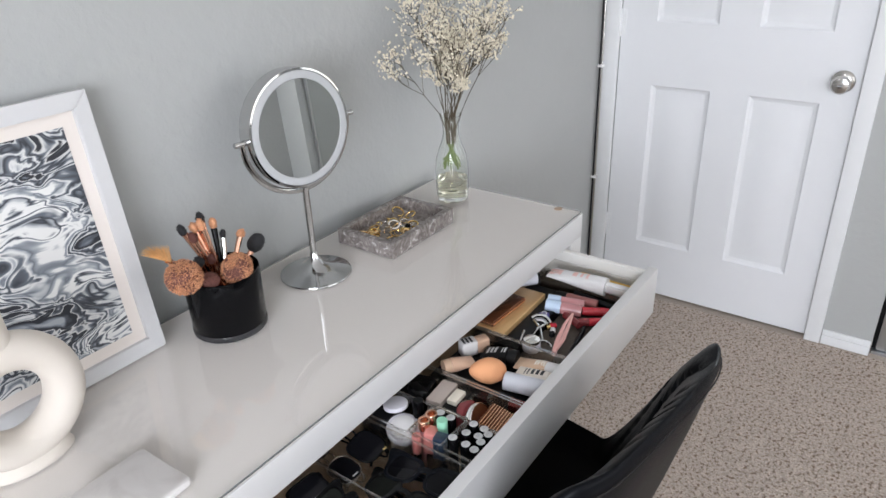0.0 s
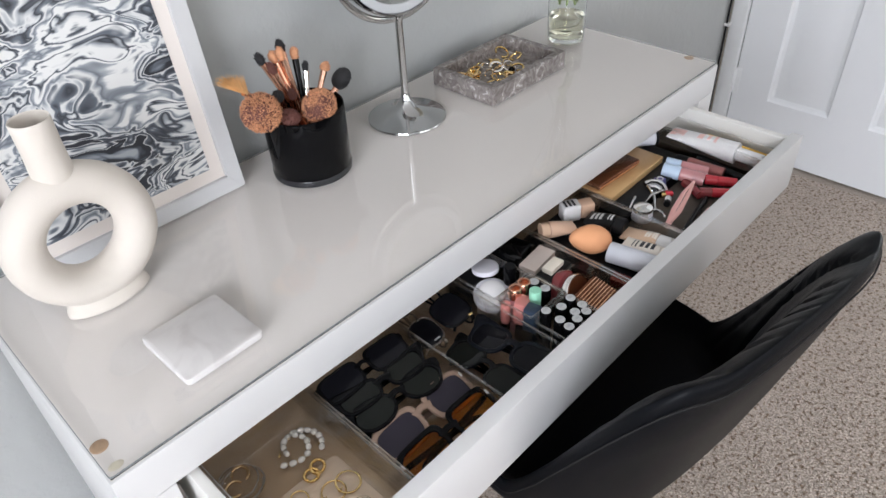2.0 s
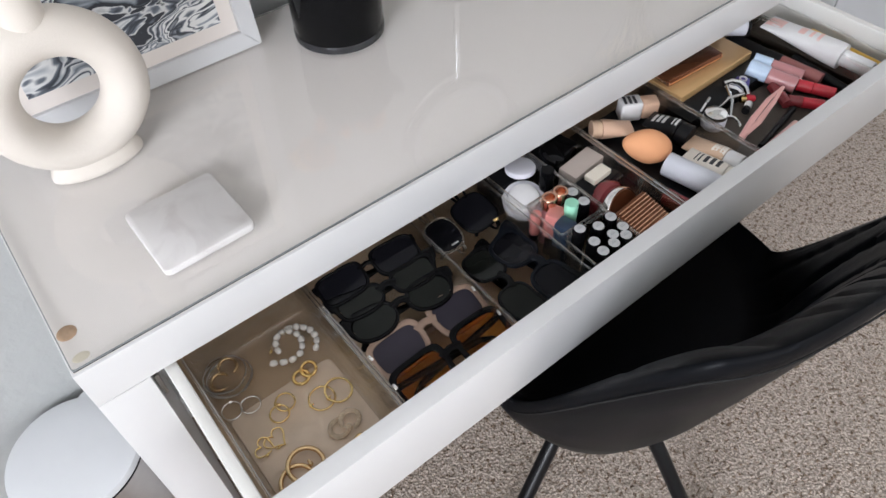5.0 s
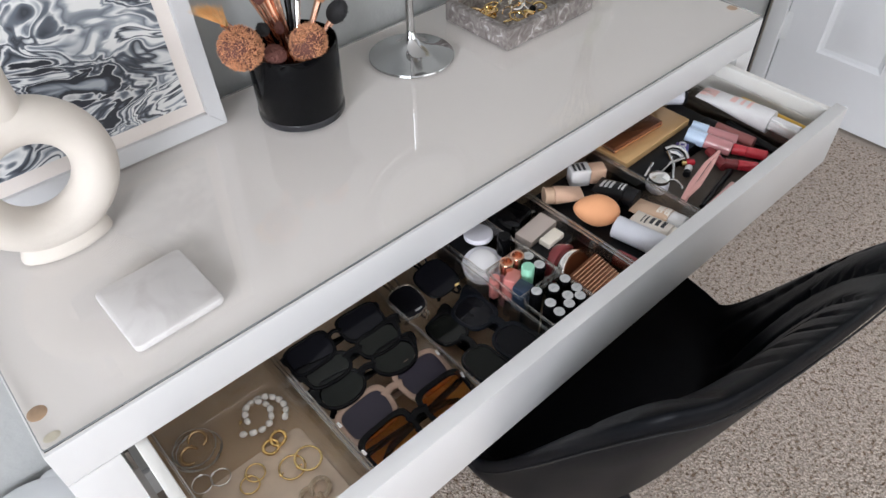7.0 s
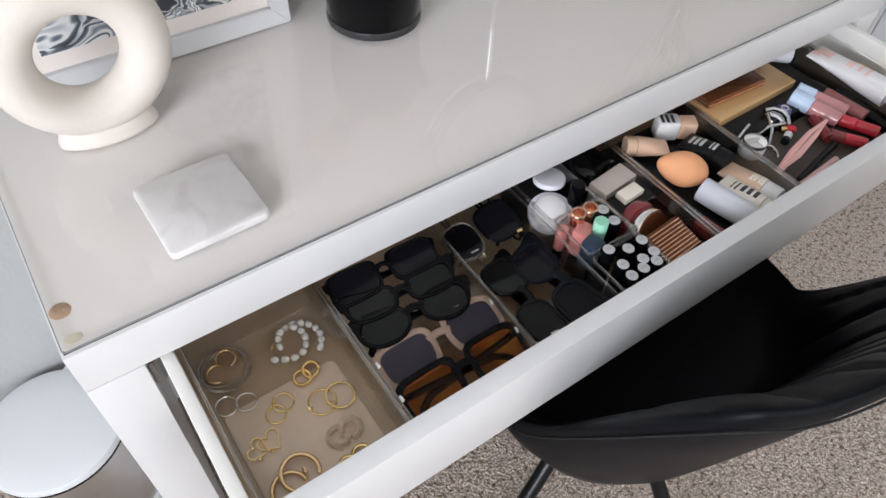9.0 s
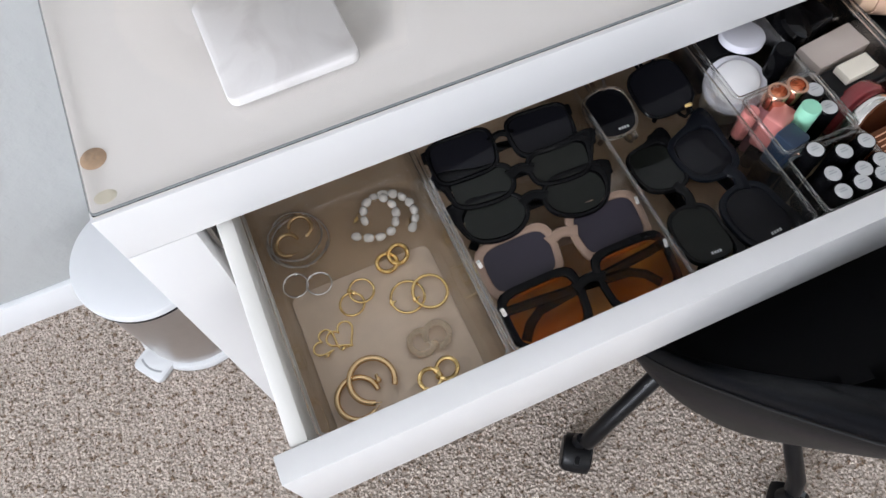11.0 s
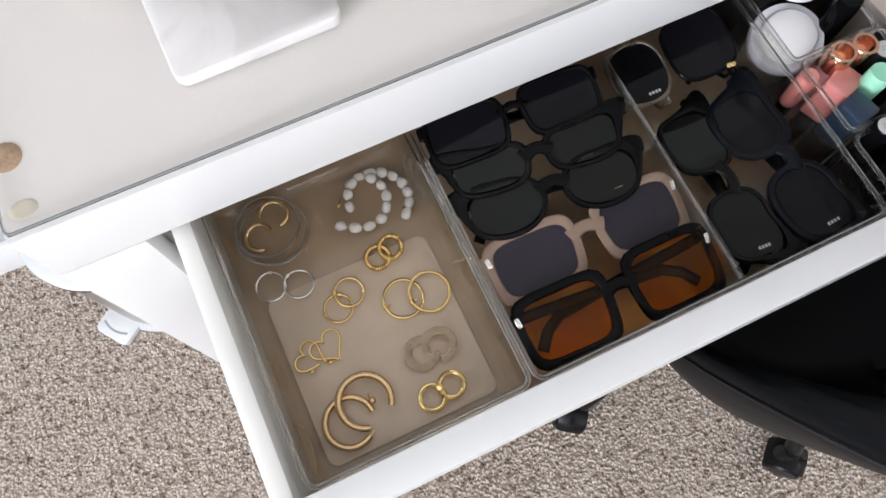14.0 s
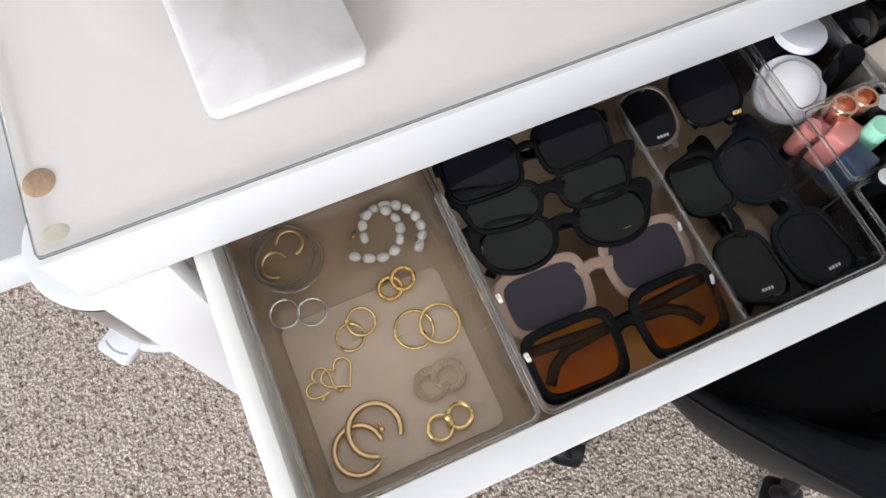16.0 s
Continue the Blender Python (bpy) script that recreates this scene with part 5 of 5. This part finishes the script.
pk = cosmetic("nail_polish", pose(0.5140, -0.0800, ZC, 2, 4, 24), "squared clear bottle of pink nail polish", "nail polish", "nail polish bottles")
part("bottle", slab(round_rect(-0.0125, 0.0125, -0.0095, 0.0095, 0.003), 0.0345, 0.070, 0.002), PINK, pk)
part("cap", lathe([(0.0062, 0), (0.0068, 0.001), (0.0068, 0.032), (0.0060, 0.0342)], 18), BLACK_GLOSS, pk, "black round cap below the bottle")
pk2 = cosmetic("nail_polish", pose(0.5005, -0.0665, ZC, 0, 0, 24), "round bottle of dusty pink polish", "nail polish", "nail polish bottles")
part("bottle", lathe([(0.006, 0.034), (0.007, 0.036), (0.007, 0.066), (0.0062, 0.068)], 18), PINK, pk2)
part("cap", lathe([(0.0050, 0), (0.0056, 0.001), (0.0056, 0.032), (0.0050, 0.0337)], 18), BLACK_GLOSS, pk2, "black round cap below the bottle")
for x, y in ((0.5235, -0.0640), (0.5410, -0.0650)):
    lp = cosmetic("lipstick", pose(x, y, ZC), "rose gold capped lipstick tube standing upright", "lipstick")
    part("tube", lathe([(0.0070, 0), (0.0074, 0.002), (0.0074, 0.060), (0.0070, 0.062)], 22), GLOSS, lp)
    part("cap_ring", lathe([(0.0090, 0.0622), (0.0094, 0.064), (0.0094, 0.078), (0.0088, 0.079), (0.0068, 0.079), (0.0064, 0.077), (0.0062, 0.070), (0.001, 0.0695)], 26), ROSE, lp, "rose gold ring top")
bt = cosmetic("mascara", pose(0.5520, -0.0310, ZC), "black mascara tube standing upright", "mascara")
part("tube", lathe([(0.0085, 0), (0.009, 0.002), (0.009, 0.045), (0.0084, 0.046)], 20), BLACK_PLASTIC, bt)
part("cap", lathe([(0.0086, 0.0464), (0.009, 0.048), (0.009, 0.080), (0.0082, 0.082)], 20), BLACK_GLOSS, bt)

# powder compacts
pc = cosmetic("powder_jar", pose(0.5215, -0.0240, ZC + 0.040, 10, -10, 0), "round white compact with a white powder puff", "powder jar")
part("jar", lathe([(0.016, -0.014), (0.0225, -0.010), (0.0262, -0.002), (0.0270, 0.006), (0.0262, 0.009), (0.0245, 0.0095), (0.0215, 0.0085)], 40), LILAC_WHITE, pc)
part("stand", lathe([(0.020, -0.038), (0.021, -0.036), (0.021, -0.016), (0.018, -0.0142)], 28), CREAM, pc, "pale round foot")
part("puff", lathe([(0.0205, 0.0086), (0.0208, 0.0105), (0.0190, 0.0138), (0.0140, 0.0158), (0.004, 0.0168)], 36), WHITE_PL, pc, "white powder puff")
pc2 = cosmetic("compact", pose(0.5440, 0.0085, 0.690, -6, 3, 0), "round white compact resting on the organizer wall", "compact")
part("case", lathe([(0.017, -0.004), (0.0195, -0.003), (0.0198, 0.002), (0.0190, 0.0036), (0.0175, 0.0042), (0.002, 0.0044)], 36), LILAC_WHITE, pc2)
# filler block added to carry the compact above
pile = cosmetic("drawer_box", pose(0.5280, 0.0180, ZC), "dark filler block added under the white compact", "cosmetic box")
part("box_body", box((-0.030, -0.014, 0), (0.030, 0.022, 0.052), 0.001), BLACK_PLASTIC, pile)

# second column
d1 = cosmetic("compact", pose(0.604, 0.014, ZC, 0, 0, 12), "glossy black compact case", "compact")
part("case", slab(round_rect(-0.030, 0.030, -0.026, 0.026, 0.009), 0, 0.060, 0.004), BLACK_GLOSS, d1)
d2 = cosmetic("compact", pose(0.590, 0.000, 0.6895, 24, 10, 30), "round glossy black compact tilted on the pile", "compact")
part("case", lathe([(0.016, -0.004), (0.0185, -0.002), (0.0185, 0.005), (0.016, 0.008), (0.004, 0.009)], 30), BLACK_GLOSS, d2)
gb = cosmetic("drawer_box", pose(0.612, -0.0330, ZC, 0, 0, 6), "greige lidded cosmetic box", "cosmetic box")
part("box_body", box((-0.027, -0.013, 0), (0.029, 0.013, 0.046), 0.0015), GREIGE, gb)
part("lid", box((-0.028, -0.014, 0.0465), (0.030, 0.014, 0.060), 0.002), GREIGE, gb, "pale greige lid")
bb = cosmetic("eyeshadow_case", pose(0.606, -0.0650, ZC, 0, 0, 4), "black eyeshadow case with a cream plate", "eyeshadow case")
part("case", slab(round_rect(-0.030, 0.032, -0.0135, 0.0135, 0.003), 0, 0.058, 0.002), BLACK_PLASTIC, bb)
part("plate", box((-0.012, -0.007, 0.0582), (0.020, 0.010, 0.0665), 0.001), CREAM, bb, "cream enamel plate")


def standing_compact(x, y, z, r, t, tilt, case_m, rim_m, label, yaw=0):
    c = cosmetic("compact", pose(x, y, z, tilt, 0, yaw), label, "compact")
    part("case", lathe([(r * 0.9, -t), (r, -t * 0.7), (r, t * 0.7), (r * 0.93, t), (r * 0.1, t)], 40), case_m, c)
    part("rim", lathe([(r * 1.005, -t * 0.95), (r * 1.03, -t * 0.8), (r * 1.03, t * 0.8), (r * 1.005, t * 0.95)], 40, (False, False)), rim_m, c)


standing_compact(0.604, -0.0900, ZC + 0.0350, 0.0290, 0.0065, 72, DARK_RED, DARK_RED, "round red compact standing on edge", 4)
standing_compact(0.606, -0.1080, ZC + 0.0350, 0.0300, 0.0072, 66, BRONZE, SILVER, "round bronze compact with a silver rim", 6)
sp = cosmetic("bronzer_palette", pose(0.604, -0.1400, ZC + 0.048, 14, 0, 4), "bronze palette with fine copper stripes", "palette")
part("case", slab(round_rect(-0.027, 0.029, -0.022, 0.022, 0.003), -0.040, 0.010, 0.002), BRONZE, sp)
for k in range(9):
    part("stripe", box((-0.025, -0.0195 + 0.0045 * k, 0.0102), (0.027, -0.0182 + 0.0045 * k, 0.0114), 0.0003), COPPER_LINE, sp)

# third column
# added filler block, lifts the sponge and tubes off the tray base
fill = cosmetic("drawer_box", pose(0.716, -0.0700, ZC), "dark filler block added under the sponge and tubes", "cosmetic box")
part("box_body", box((-0.060, -0.096, 0), (0.060, 0.100, 0.036), 0.001), BLACK_PLASTIC, fill)
Z3 = ZC + 0.0364
eg = ellipsoid(0.0215, 0.0215, 0.033, 28, 20)
for v in eg.verts:
    t = (v.co.z + 0.034) / 0.068
    s = 1.06 - 0.34 * max(0, t - 0.45) ** 1.2 * 1.6
    v.co.x *= s
    v.co.y *= s
solo("makeup_sponge", eg, SPONGE, pose(0.700, -0.0660, Z3 + 0.0230, 80, 0, 228), "orange egg-shaped makeup sponge lying on tubes", "sponge")


def squeeze_tube(a, b, r, body_m, cap_m, label, cap_ln=0.02, flat=0.42, bars=(), bar_m=None, cap_r=None):
    """A tube lying from its cap at a to its flat crimp at b."""
    a, b = Vector(a), Vector(b)
    ln = (b - a).length
    m = Matrix.Translation(a) @ (b - a).to_track_quat("Y", "Z").to_matrix().to_4x4()
    t = cosmetic("cosmetic_tube", m, label, "cosmetic tube")
    loops = []
    for k in range(9):
        f = k / 8
        rx, rz = r * (1 + 0.16 * f), r * (1 - (1 - flat * 0.25) * f ** 1.5)
        loops.append([(rx * math.cos(2 * math.pi * i / 24), cap_ln + (ln - cap_ln) * f, rz * math.sin(2 * math.pi * i / 24)) for i in range(24)])
    part("tube", loft(loops), body_m, t)
    cr = cap_r or r * 0.95
    part("cap", cyl_along((0, 0, 0), (0, cap_ln - 0.0003, 0), cr, seg=22), cap_m, t)
    for f0, f1, wd in bars:
        y0, y1 = cap_ln + (ln - cap_ln) * f0, cap_ln + (ln - cap_ln) * f1
        z0, z1 = (r * (1 - (1 - flat * 0.25) * f ** 1.5) + 0.0004 for f in (f0, f1))
        bm = bmesh.new()
        n = 5
        rows_ = [[bm.verts.new((r * wd * (2 * i / n - 1), yy, zz - (zz) * (1 - math.sqrt(max(0, 1 - (wd * (2 * i / n - 1)) ** 2))))) for i in range(n + 1)] for yy, zz in ((y0, z0), (y1, z1))]
        for i in range(n):
            bm.faces.new((rows_[0][i], rows_[0][i + 1], rows_[1][i + 1], rows_[1][i]))
        part("print_bar", bm, bar_m or INK, t)
    return t


def rod(a, b, r, mtl, name, label, category, cap=None, cap_f=0.3, r1=None):
    a, b = Vector(a), Vector(b)
    m = Matrix.Translation(a) @ (b - a).to_track_quat("Y", "Z").to_matrix().to_4x4()
    ln = (b - a).length
    t = cosmetic(name, m, label, category)
    if cap is None:
        part("barrel", cyl_along((0, 0, 0), (0, ln, 0), r, r1, 18), mtl, t)
    else:
        part("barrel", cyl_along((0, ln * cap_f + 0.0002, 0), (0, ln, 0), r, r1, 18), mtl, t)
        part("cap", cyl_along((0, 0, 0), (0, ln * cap_f, 0), r * 1.03, seg=18), cap, t)
    return t


rod((0.700, -0.1000, Z3 + 0.0165), (0.714, -0.1690, Z3 + 0.0160), 0.0160, GREY_TUBE, "cosmetic_bottle", "pale grey cylindrical bottle lying down", "bottle")
squeeze_tube((0.7420, -0.1700, Z3 + 0.0150), (0.7340, -0.1040, Z3 + 0.0165), 0.0140, IVORY, IVORY, "ivory tube with a printed name and fine lines", 0.01, bars=((0.15, 0.24, 0.5), (0.30, 0.39, 0.5), (0.45, 0.54, 0.5), (0.62, 0.66, 0.6), (0.72, 0.75, 0.6)))
squeeze_tube((0.7690, -0.1640, Z3 + 0.0150), (0.7600, -0.0880, Z3 + 0.0120), 0.0150, BEIGE, WHITE_PL, "beige foundation tube with a white label", 0.022, bars=((0.0, 0.35, 0.8), (0.1, 0.14, 0.5), (0.2, 0.25, 0.5)), bar_m=IVORY)
squeeze_tube((0.7660, -0.0860, Z3 + 0.0150), (0.7540, -0.0240, Z3 + 0.0150), 0.0160, BLACK_PLASTIC, BLACK_PLASTIC, "matte black primer tube with pale print", 0.018, bars=((0.05, 0.12, 0.5), (0.18, 0.22, 0.5), (0.42, 0.52, 0.55), (0.58, 0.68, 0.55), (0.74, 0.84, 0.55)), bar_m=INK_PALE)
wb = cosmetic("cosmetic_bottle", pose(0.757, 0.0020, Z3, 0, 0, -32), "beige bottle with a square white printed cap", "bottle")
part("cap", slab(round_rect(-0.024, 0.006, -0.012, 0.012, 0.003), 0.002, 0.030, 0.002), WHITE_PL, wb, "square white cap")
part("bottle", slab(round_rect(0.0064, 0.030, -0.011, 0.011, 0.003), 0.003, 0.028, 0.002), SKIN_TUBE, wb)
for k in range(3):
    part("print_bar", box((-0.020 + 0.007 * k, -0.008, 0.0301), (-0.016 + 0.007 * k, 0.008, 0.0305)), INK, wb)
squeeze_tube((0.676, 0.010, Z3 + 0.015), (0.724, -0.022, Z3 + 0.013), 0.0135, SKIN_TUBE, BEIGE, "skin coloured foundation tube", 0.014)
nx = cosmetic("compact", pose(0.668, -0.150, Z3 - 0.0002, 0, 0, 8), "dark brown compact with pale print", "compact")
part("case", slab(round_rect(-0.0125, 0.0065, -0.017, 0.020, 0.003), 0, 0.013, 0.001), DARK_RED, nx)

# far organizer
# added filler block that raises the palettes
fb = cosmetic("drawer_box", pose(0.9150, -0.0300, ZC), "dark filler block added under the palettes", "cosmetic box")
part("box_body", box((-0.112, -0.030, 0), (0.118, 0.066, 0.040), 0.001), BLACK_PLASTIC, fb)
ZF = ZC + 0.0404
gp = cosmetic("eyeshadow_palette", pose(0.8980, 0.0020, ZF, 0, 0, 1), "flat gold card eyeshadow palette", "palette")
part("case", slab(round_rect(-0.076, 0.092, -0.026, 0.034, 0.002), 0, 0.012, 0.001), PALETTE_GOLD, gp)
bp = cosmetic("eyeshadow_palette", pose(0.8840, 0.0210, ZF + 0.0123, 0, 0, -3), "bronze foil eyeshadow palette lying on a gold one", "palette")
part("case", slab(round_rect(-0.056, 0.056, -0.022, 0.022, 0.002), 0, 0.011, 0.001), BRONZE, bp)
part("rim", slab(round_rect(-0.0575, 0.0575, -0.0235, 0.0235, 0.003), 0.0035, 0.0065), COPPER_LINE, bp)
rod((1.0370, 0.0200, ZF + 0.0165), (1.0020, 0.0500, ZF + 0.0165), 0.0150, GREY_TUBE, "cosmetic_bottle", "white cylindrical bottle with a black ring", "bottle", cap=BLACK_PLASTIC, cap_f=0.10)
# added filler under the small tools, in the darkened liner colour
lf = cosmetic("drawer_box", pose(0.9150, -0.1050, ZC), "flat filler block added under the small tools", "cosmetic box")
part("box_body", box((-0.112, -0.058, 0), (0.116, 0.040, 0.026), 0.001), DIM_LINER, lf)
ZT = ZC + 0.0264
rod((0.9610, -0.0380, ZT + 0.0200), (0.9830, -0.1060, ZT + 0.0145), 0.0120, GLOSS, "lip_gloss", "rose lip gloss with a pale blue cap", "lip gloss", cap=BLUE_CAP, cap_f=0.42)
rod((0.9810, -0.0320, ZT + 0.0200), (1.0070, -0.1000, ZT + 0.0140), 0.0115, GLOSS, "lip_gloss", "rose lip gloss with a white cap", "lip gloss", cap=BLUE_CAP, cap_f=0.36)
rod((1.0170, -0.0340, ZT + 0.0140), (1.0270, -0.1200, ZT + 0.0120), 0.0095, MAUVE, "lipstick", "mauve lipstick tube lying down", "lipstick", cap=BLACK_PLASTIC, cap_f=0.25)
rod((0.9930, -0.1030, ZT + 0.0100), (1.0150, -0.1500, ZT + 0.0100), 0.0085, RED, "lip_gloss", "bright red lip gloss tube", "lip gloss", cap=RED, cap_f=0.4)
rod((0.9510, -0.1150, ZT + 0.0100), (0.9790, -0.1550, ZT + 0.0100), 0.0080, RED, "lip_gloss", "bright red lip gloss tube", "lip gloss", cap=DARK_RED, cap_f=0.4)
rod((0.9650, -0.0800, ZT + 0.0085), (0.9450, -0.1200, ZT + 0.0085), 0.0080, DARK_RED, "lip_gloss", "dark berry lip gloss tube", "lip gloss")
rod((1.0470, -0.0600, ZT + 0.0100), (1.0350, -0.1540, ZT + 0.0100), 0.0065, BLACK_PLASTIC, "eye_pencil", "plain black cosmetic pencil", "pencil")
rod((0.8430, -0.1480, ZT + 0.0060), (0.9470, -0.1300, ZT + 0.0065), 0.0042, BLACK_PLASTIC, "eye_pencil", "slim black cosmetic pencil", "pencil")
rod((0.8290, -0.1560, ZT + 0.0055), (0.9220, -0.1500, ZT + 0.0060), 0.0045, TUBE_PINK, "eye_pencil", "pale pink cosmetic pencil", "pencil")
sh = cosmetic("pencil_sharpener", pose(0.9300, -0.0520, ZT, 0, 0, 30), "violet double pencil sharpener", "sharpener")
part("body", slab(round_rect(-0.014, 0.014, -0.010, 0.010, 0.004), 0, 0.016, 0.0015), PURPLE, sh)
for s in (-1, 1):
    part("hole", lathe([(0.0058, 0.0162), (0.0058, 0.0185), (0.0044, 0.0185), (0.0040, 0.0165)], 18, (False, False)), LILAC_WHITE, sh, m=pose(s * 0.0068, 0, 0))
tw = cosmetic("tweezers", pose(0.020, 0.010, 0), "pink enamel tweezers lying across the tools", "tweezers")
for s in (-1, 1):
    part("arm", tube([(0.806, -0.1370, ZT + 0.022), (0.840, -0.1310 + s * 0.0045, ZT + 0.024), (0.890, -0.1200 + s * 0.0040, ZT + 0.0265), (0.930, -0.1130 + s * 0.0008, ZT + 0.028)], [0.0045, 0.0042, 0.0034, 0.0012], 8, flat=0.4), TWEEZER, tw)
part("spring_end", cyl_along((0.797, -0.1400, ZT + 0.0210), (0.808, -0.1366, ZT + 0.0222), 0.0048, seg=12), TWEEZER, tw)
cu = cosmetic("eyelash_curler", pose(0.8750, -0.0670, ZT + 0.0065, 12, -8, 20) @ Matrix.Scale(1.35, 4), "silver eyelash curler with white handles", "eyelash curler")
for s in (-1, 1):
    part("finger_loop", tube([(-0.020 + 0.0125 * math.cos(q), s * 0.012 + 0.010 * math.sin(q), 0) for q in [2 * math.pi * k / 24 for k in range(24)]], 0.0019, 8, closed=True), CHROME, cu)
    part("arm", tube([(-0.008, s * 0.008, 0), (0.012, s * 0.002, 0.002), (0.026, -s * 0.010, 0.004)], 0.0018, 8), CHROME, cu)
part("clamp", tube([(0.026, -0.014, 0.004), (0.032, -0.008, 0.006), (0.034, 0.0, 0.007), (0.032, 0.008, 0.006), (0.026, 0.014, 0.004)], 0.0026, 8, flat=1.6), CHROME, cu)
part("rubber_pad", tube([(0.028, -0.011, 0.001), (0.031, 0.0, 0.002), (0.028, 0.011, 0.001)], 0.0018, 6), WHITE_PL, cu, "white rubber pad")
rod((0.8690, -0.0420, ZT + 0.0070), (0.8320, -0.0540, ZT + 0.0070), 0.0068, WHITE_PL, "cosmetic_bottle", "small white bottle lying down", "bottle", cap=CHROME, cap_f=0.35)
rod((0.8890, -0.0900, ZT + 0.0060), (0.9090, -0.0820, ZT + 0.0060), 0.0055, WHITE_PL, "cosmetic_bottle", "tiny white bottle with a black cap", "bottle", cap=BLACK_PLASTIC, cap_f=0.4)
rod((0.9070, -0.0680, ZT + 0.0060), (0.9250, -0.0800, ZT + 0.0060), 0.0050, RED, "lipstick", "small red lipstick with a gold collar", "lipstick", cap=GOLD, cap_f=0.4)
jb = cosmetic("jar", pose(0.8350, -0.0760, ZT), "small clear round jar with a pink lid", "jar")
part("jar_body", lathe([(0.014, 0), (0.0165, 0.003), (0.0165, 0.016), (0.015, 0.018)], 28), LILAC_WHITE, jb)
part("jar_lid", lathe([(0.0152, 0.0183), (0.0158, 0.0195), (0.0150, 0.024), (0.010, 0.0255), (0.002, 0.026)], 28), SILVER, jb, "shiny domed lid")

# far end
# filler added below the cream tube, in the darkened liner colour
ef = cosmetic("drawer_box", pose(1.0870, -0.0700, ZC), "dim brown filler block added under the cream tube", "cosmetic box")
part("box_body", box((-0.024, -0.095, 0), (0.024, 0.105, 0.036), 0.001), DIM_LINER, ef)
ZE = ZC + 0.0364
squeeze_tube((1.0660, -0.1660, ZE + 0.0240), (1.0560, 0.0020, ZE + 0.0290), 0.0190, WHITE_PL, WHITE_PL, "white hand cream tube with pink print", 0.045, cap_r=0.0120, bars=((0.30, 0.34, 0.6), (0.40, 0.44, 0.7), (0.50, 0.58, 0.7), (0.78, 0.99, 0.95)), bar_m=TUBE_PINK)
rod((1.0990, -0.1680, ZE + 0.0160), (1.0960, -0.0500, ZE + 0.0200), 0.0052, YELLOW, "eye_pencil", "mustard yellow cosmetic pencil", "pencil")
rod((1.0440, -0.1500, ZC + 0.0120), (1.0430, -0.0600, ZC + 0.0120), 0.0068, DARK_RED, "lipstick", "dark berry lip pencil", "lipstick")


# ---- carpet pile ----
def carpet_pile():
    g = np.random.default_rng(3)
    x0, x1, y0, y1, step = -0.62, XE - 0.02, -0.95, YN - 0.012, 0.0051
    gx, gy = np.meshgrid(np.arange(x0, x1, step), np.arange(y0, y1, step))
    px, py = gx.ravel(), gy.ravel()
    n = px.size
    px = px + g.uniform(-0.5, 0.5, n) * step
    py = py + g.uniform(-0.5, 0.5, n) * step
    keep = ~((px > 0.03) & (px < 1.17) & (py > 0.30))
    for sx in (0.0, 1.148):
        keep &= ~((px > sx) & (px < sx + 0.052) & (py > 0.0))
    keep &= ~(np.hypot(px + 0.121, py - 0.306) < 0.108)
    px, py = px[keep], py[keep]
    n = px.size
    clump = np.sin(px * 71 + 2.1 * np.sin(py * 53)) * np.sin(py * 83 + 1.7 * np.sin(px * 47))
    hgt = 0.0072 * g.uniform(0.90, 1.08, n) + 0.0005 * clump
    rad = g.uniform(0.0033, 0.0048, n)
    a = g.uniform(0, 2 * np.pi, n)
    lean = g.uniform(0.0, 0.0050, n)
    la = g.uniform(0, 2 * np.pi, n) + 1.2 * clump
    verts = np.zeros((n, 7, 3))
    for k in range(3):
        q = a + k * 2.0944
        verts[:, k] = np.stack([px + rad * np.cos(q), py + rad * np.sin(q), np.full(n, -0.007)], 1)
        verts[:, 3 + k] = np.stack([px + 0.45 * lean * np.cos(la) + 0.95 * rad * np.cos(q + 0.5), py + 0.45 * lean * np.sin(la) + 0.95 * rad * np.sin(q + 0.5), -0.007 + 0.90 * hgt], 1)
    verts[:, 6] = np.stack([px + lean * np.cos(la), py + lean * np.sin(la), -0.007 + hgt], 1)
    tri = np.array([(0, 1, 4), (0, 4, 3), (1, 2, 5), (1, 5, 4), (2, 0, 3), (2, 3, 5), (3, 4, 6), (4, 5, 6), (5, 3, 6)])
    faces = (tri[None] + 7 * np.arange(n)[:, None, None]).reshape(-1, 3)
    me = bpy.data.meshes.new("carpet_pile")
    me.from_pydata(verts.reshape(-1, 3).tolist(), [], faces.tolist())
    me.polygons.foreach_set("use_smooth", np.ones(len(me.polygons), bool))
    me.materials.append(CARPET)
    ob = new("carpet_pile", me)
    return tagged(ob, "speckled beige frieze carpet pile on the floor", "carpet", kind="stuff")


carpet_pile()
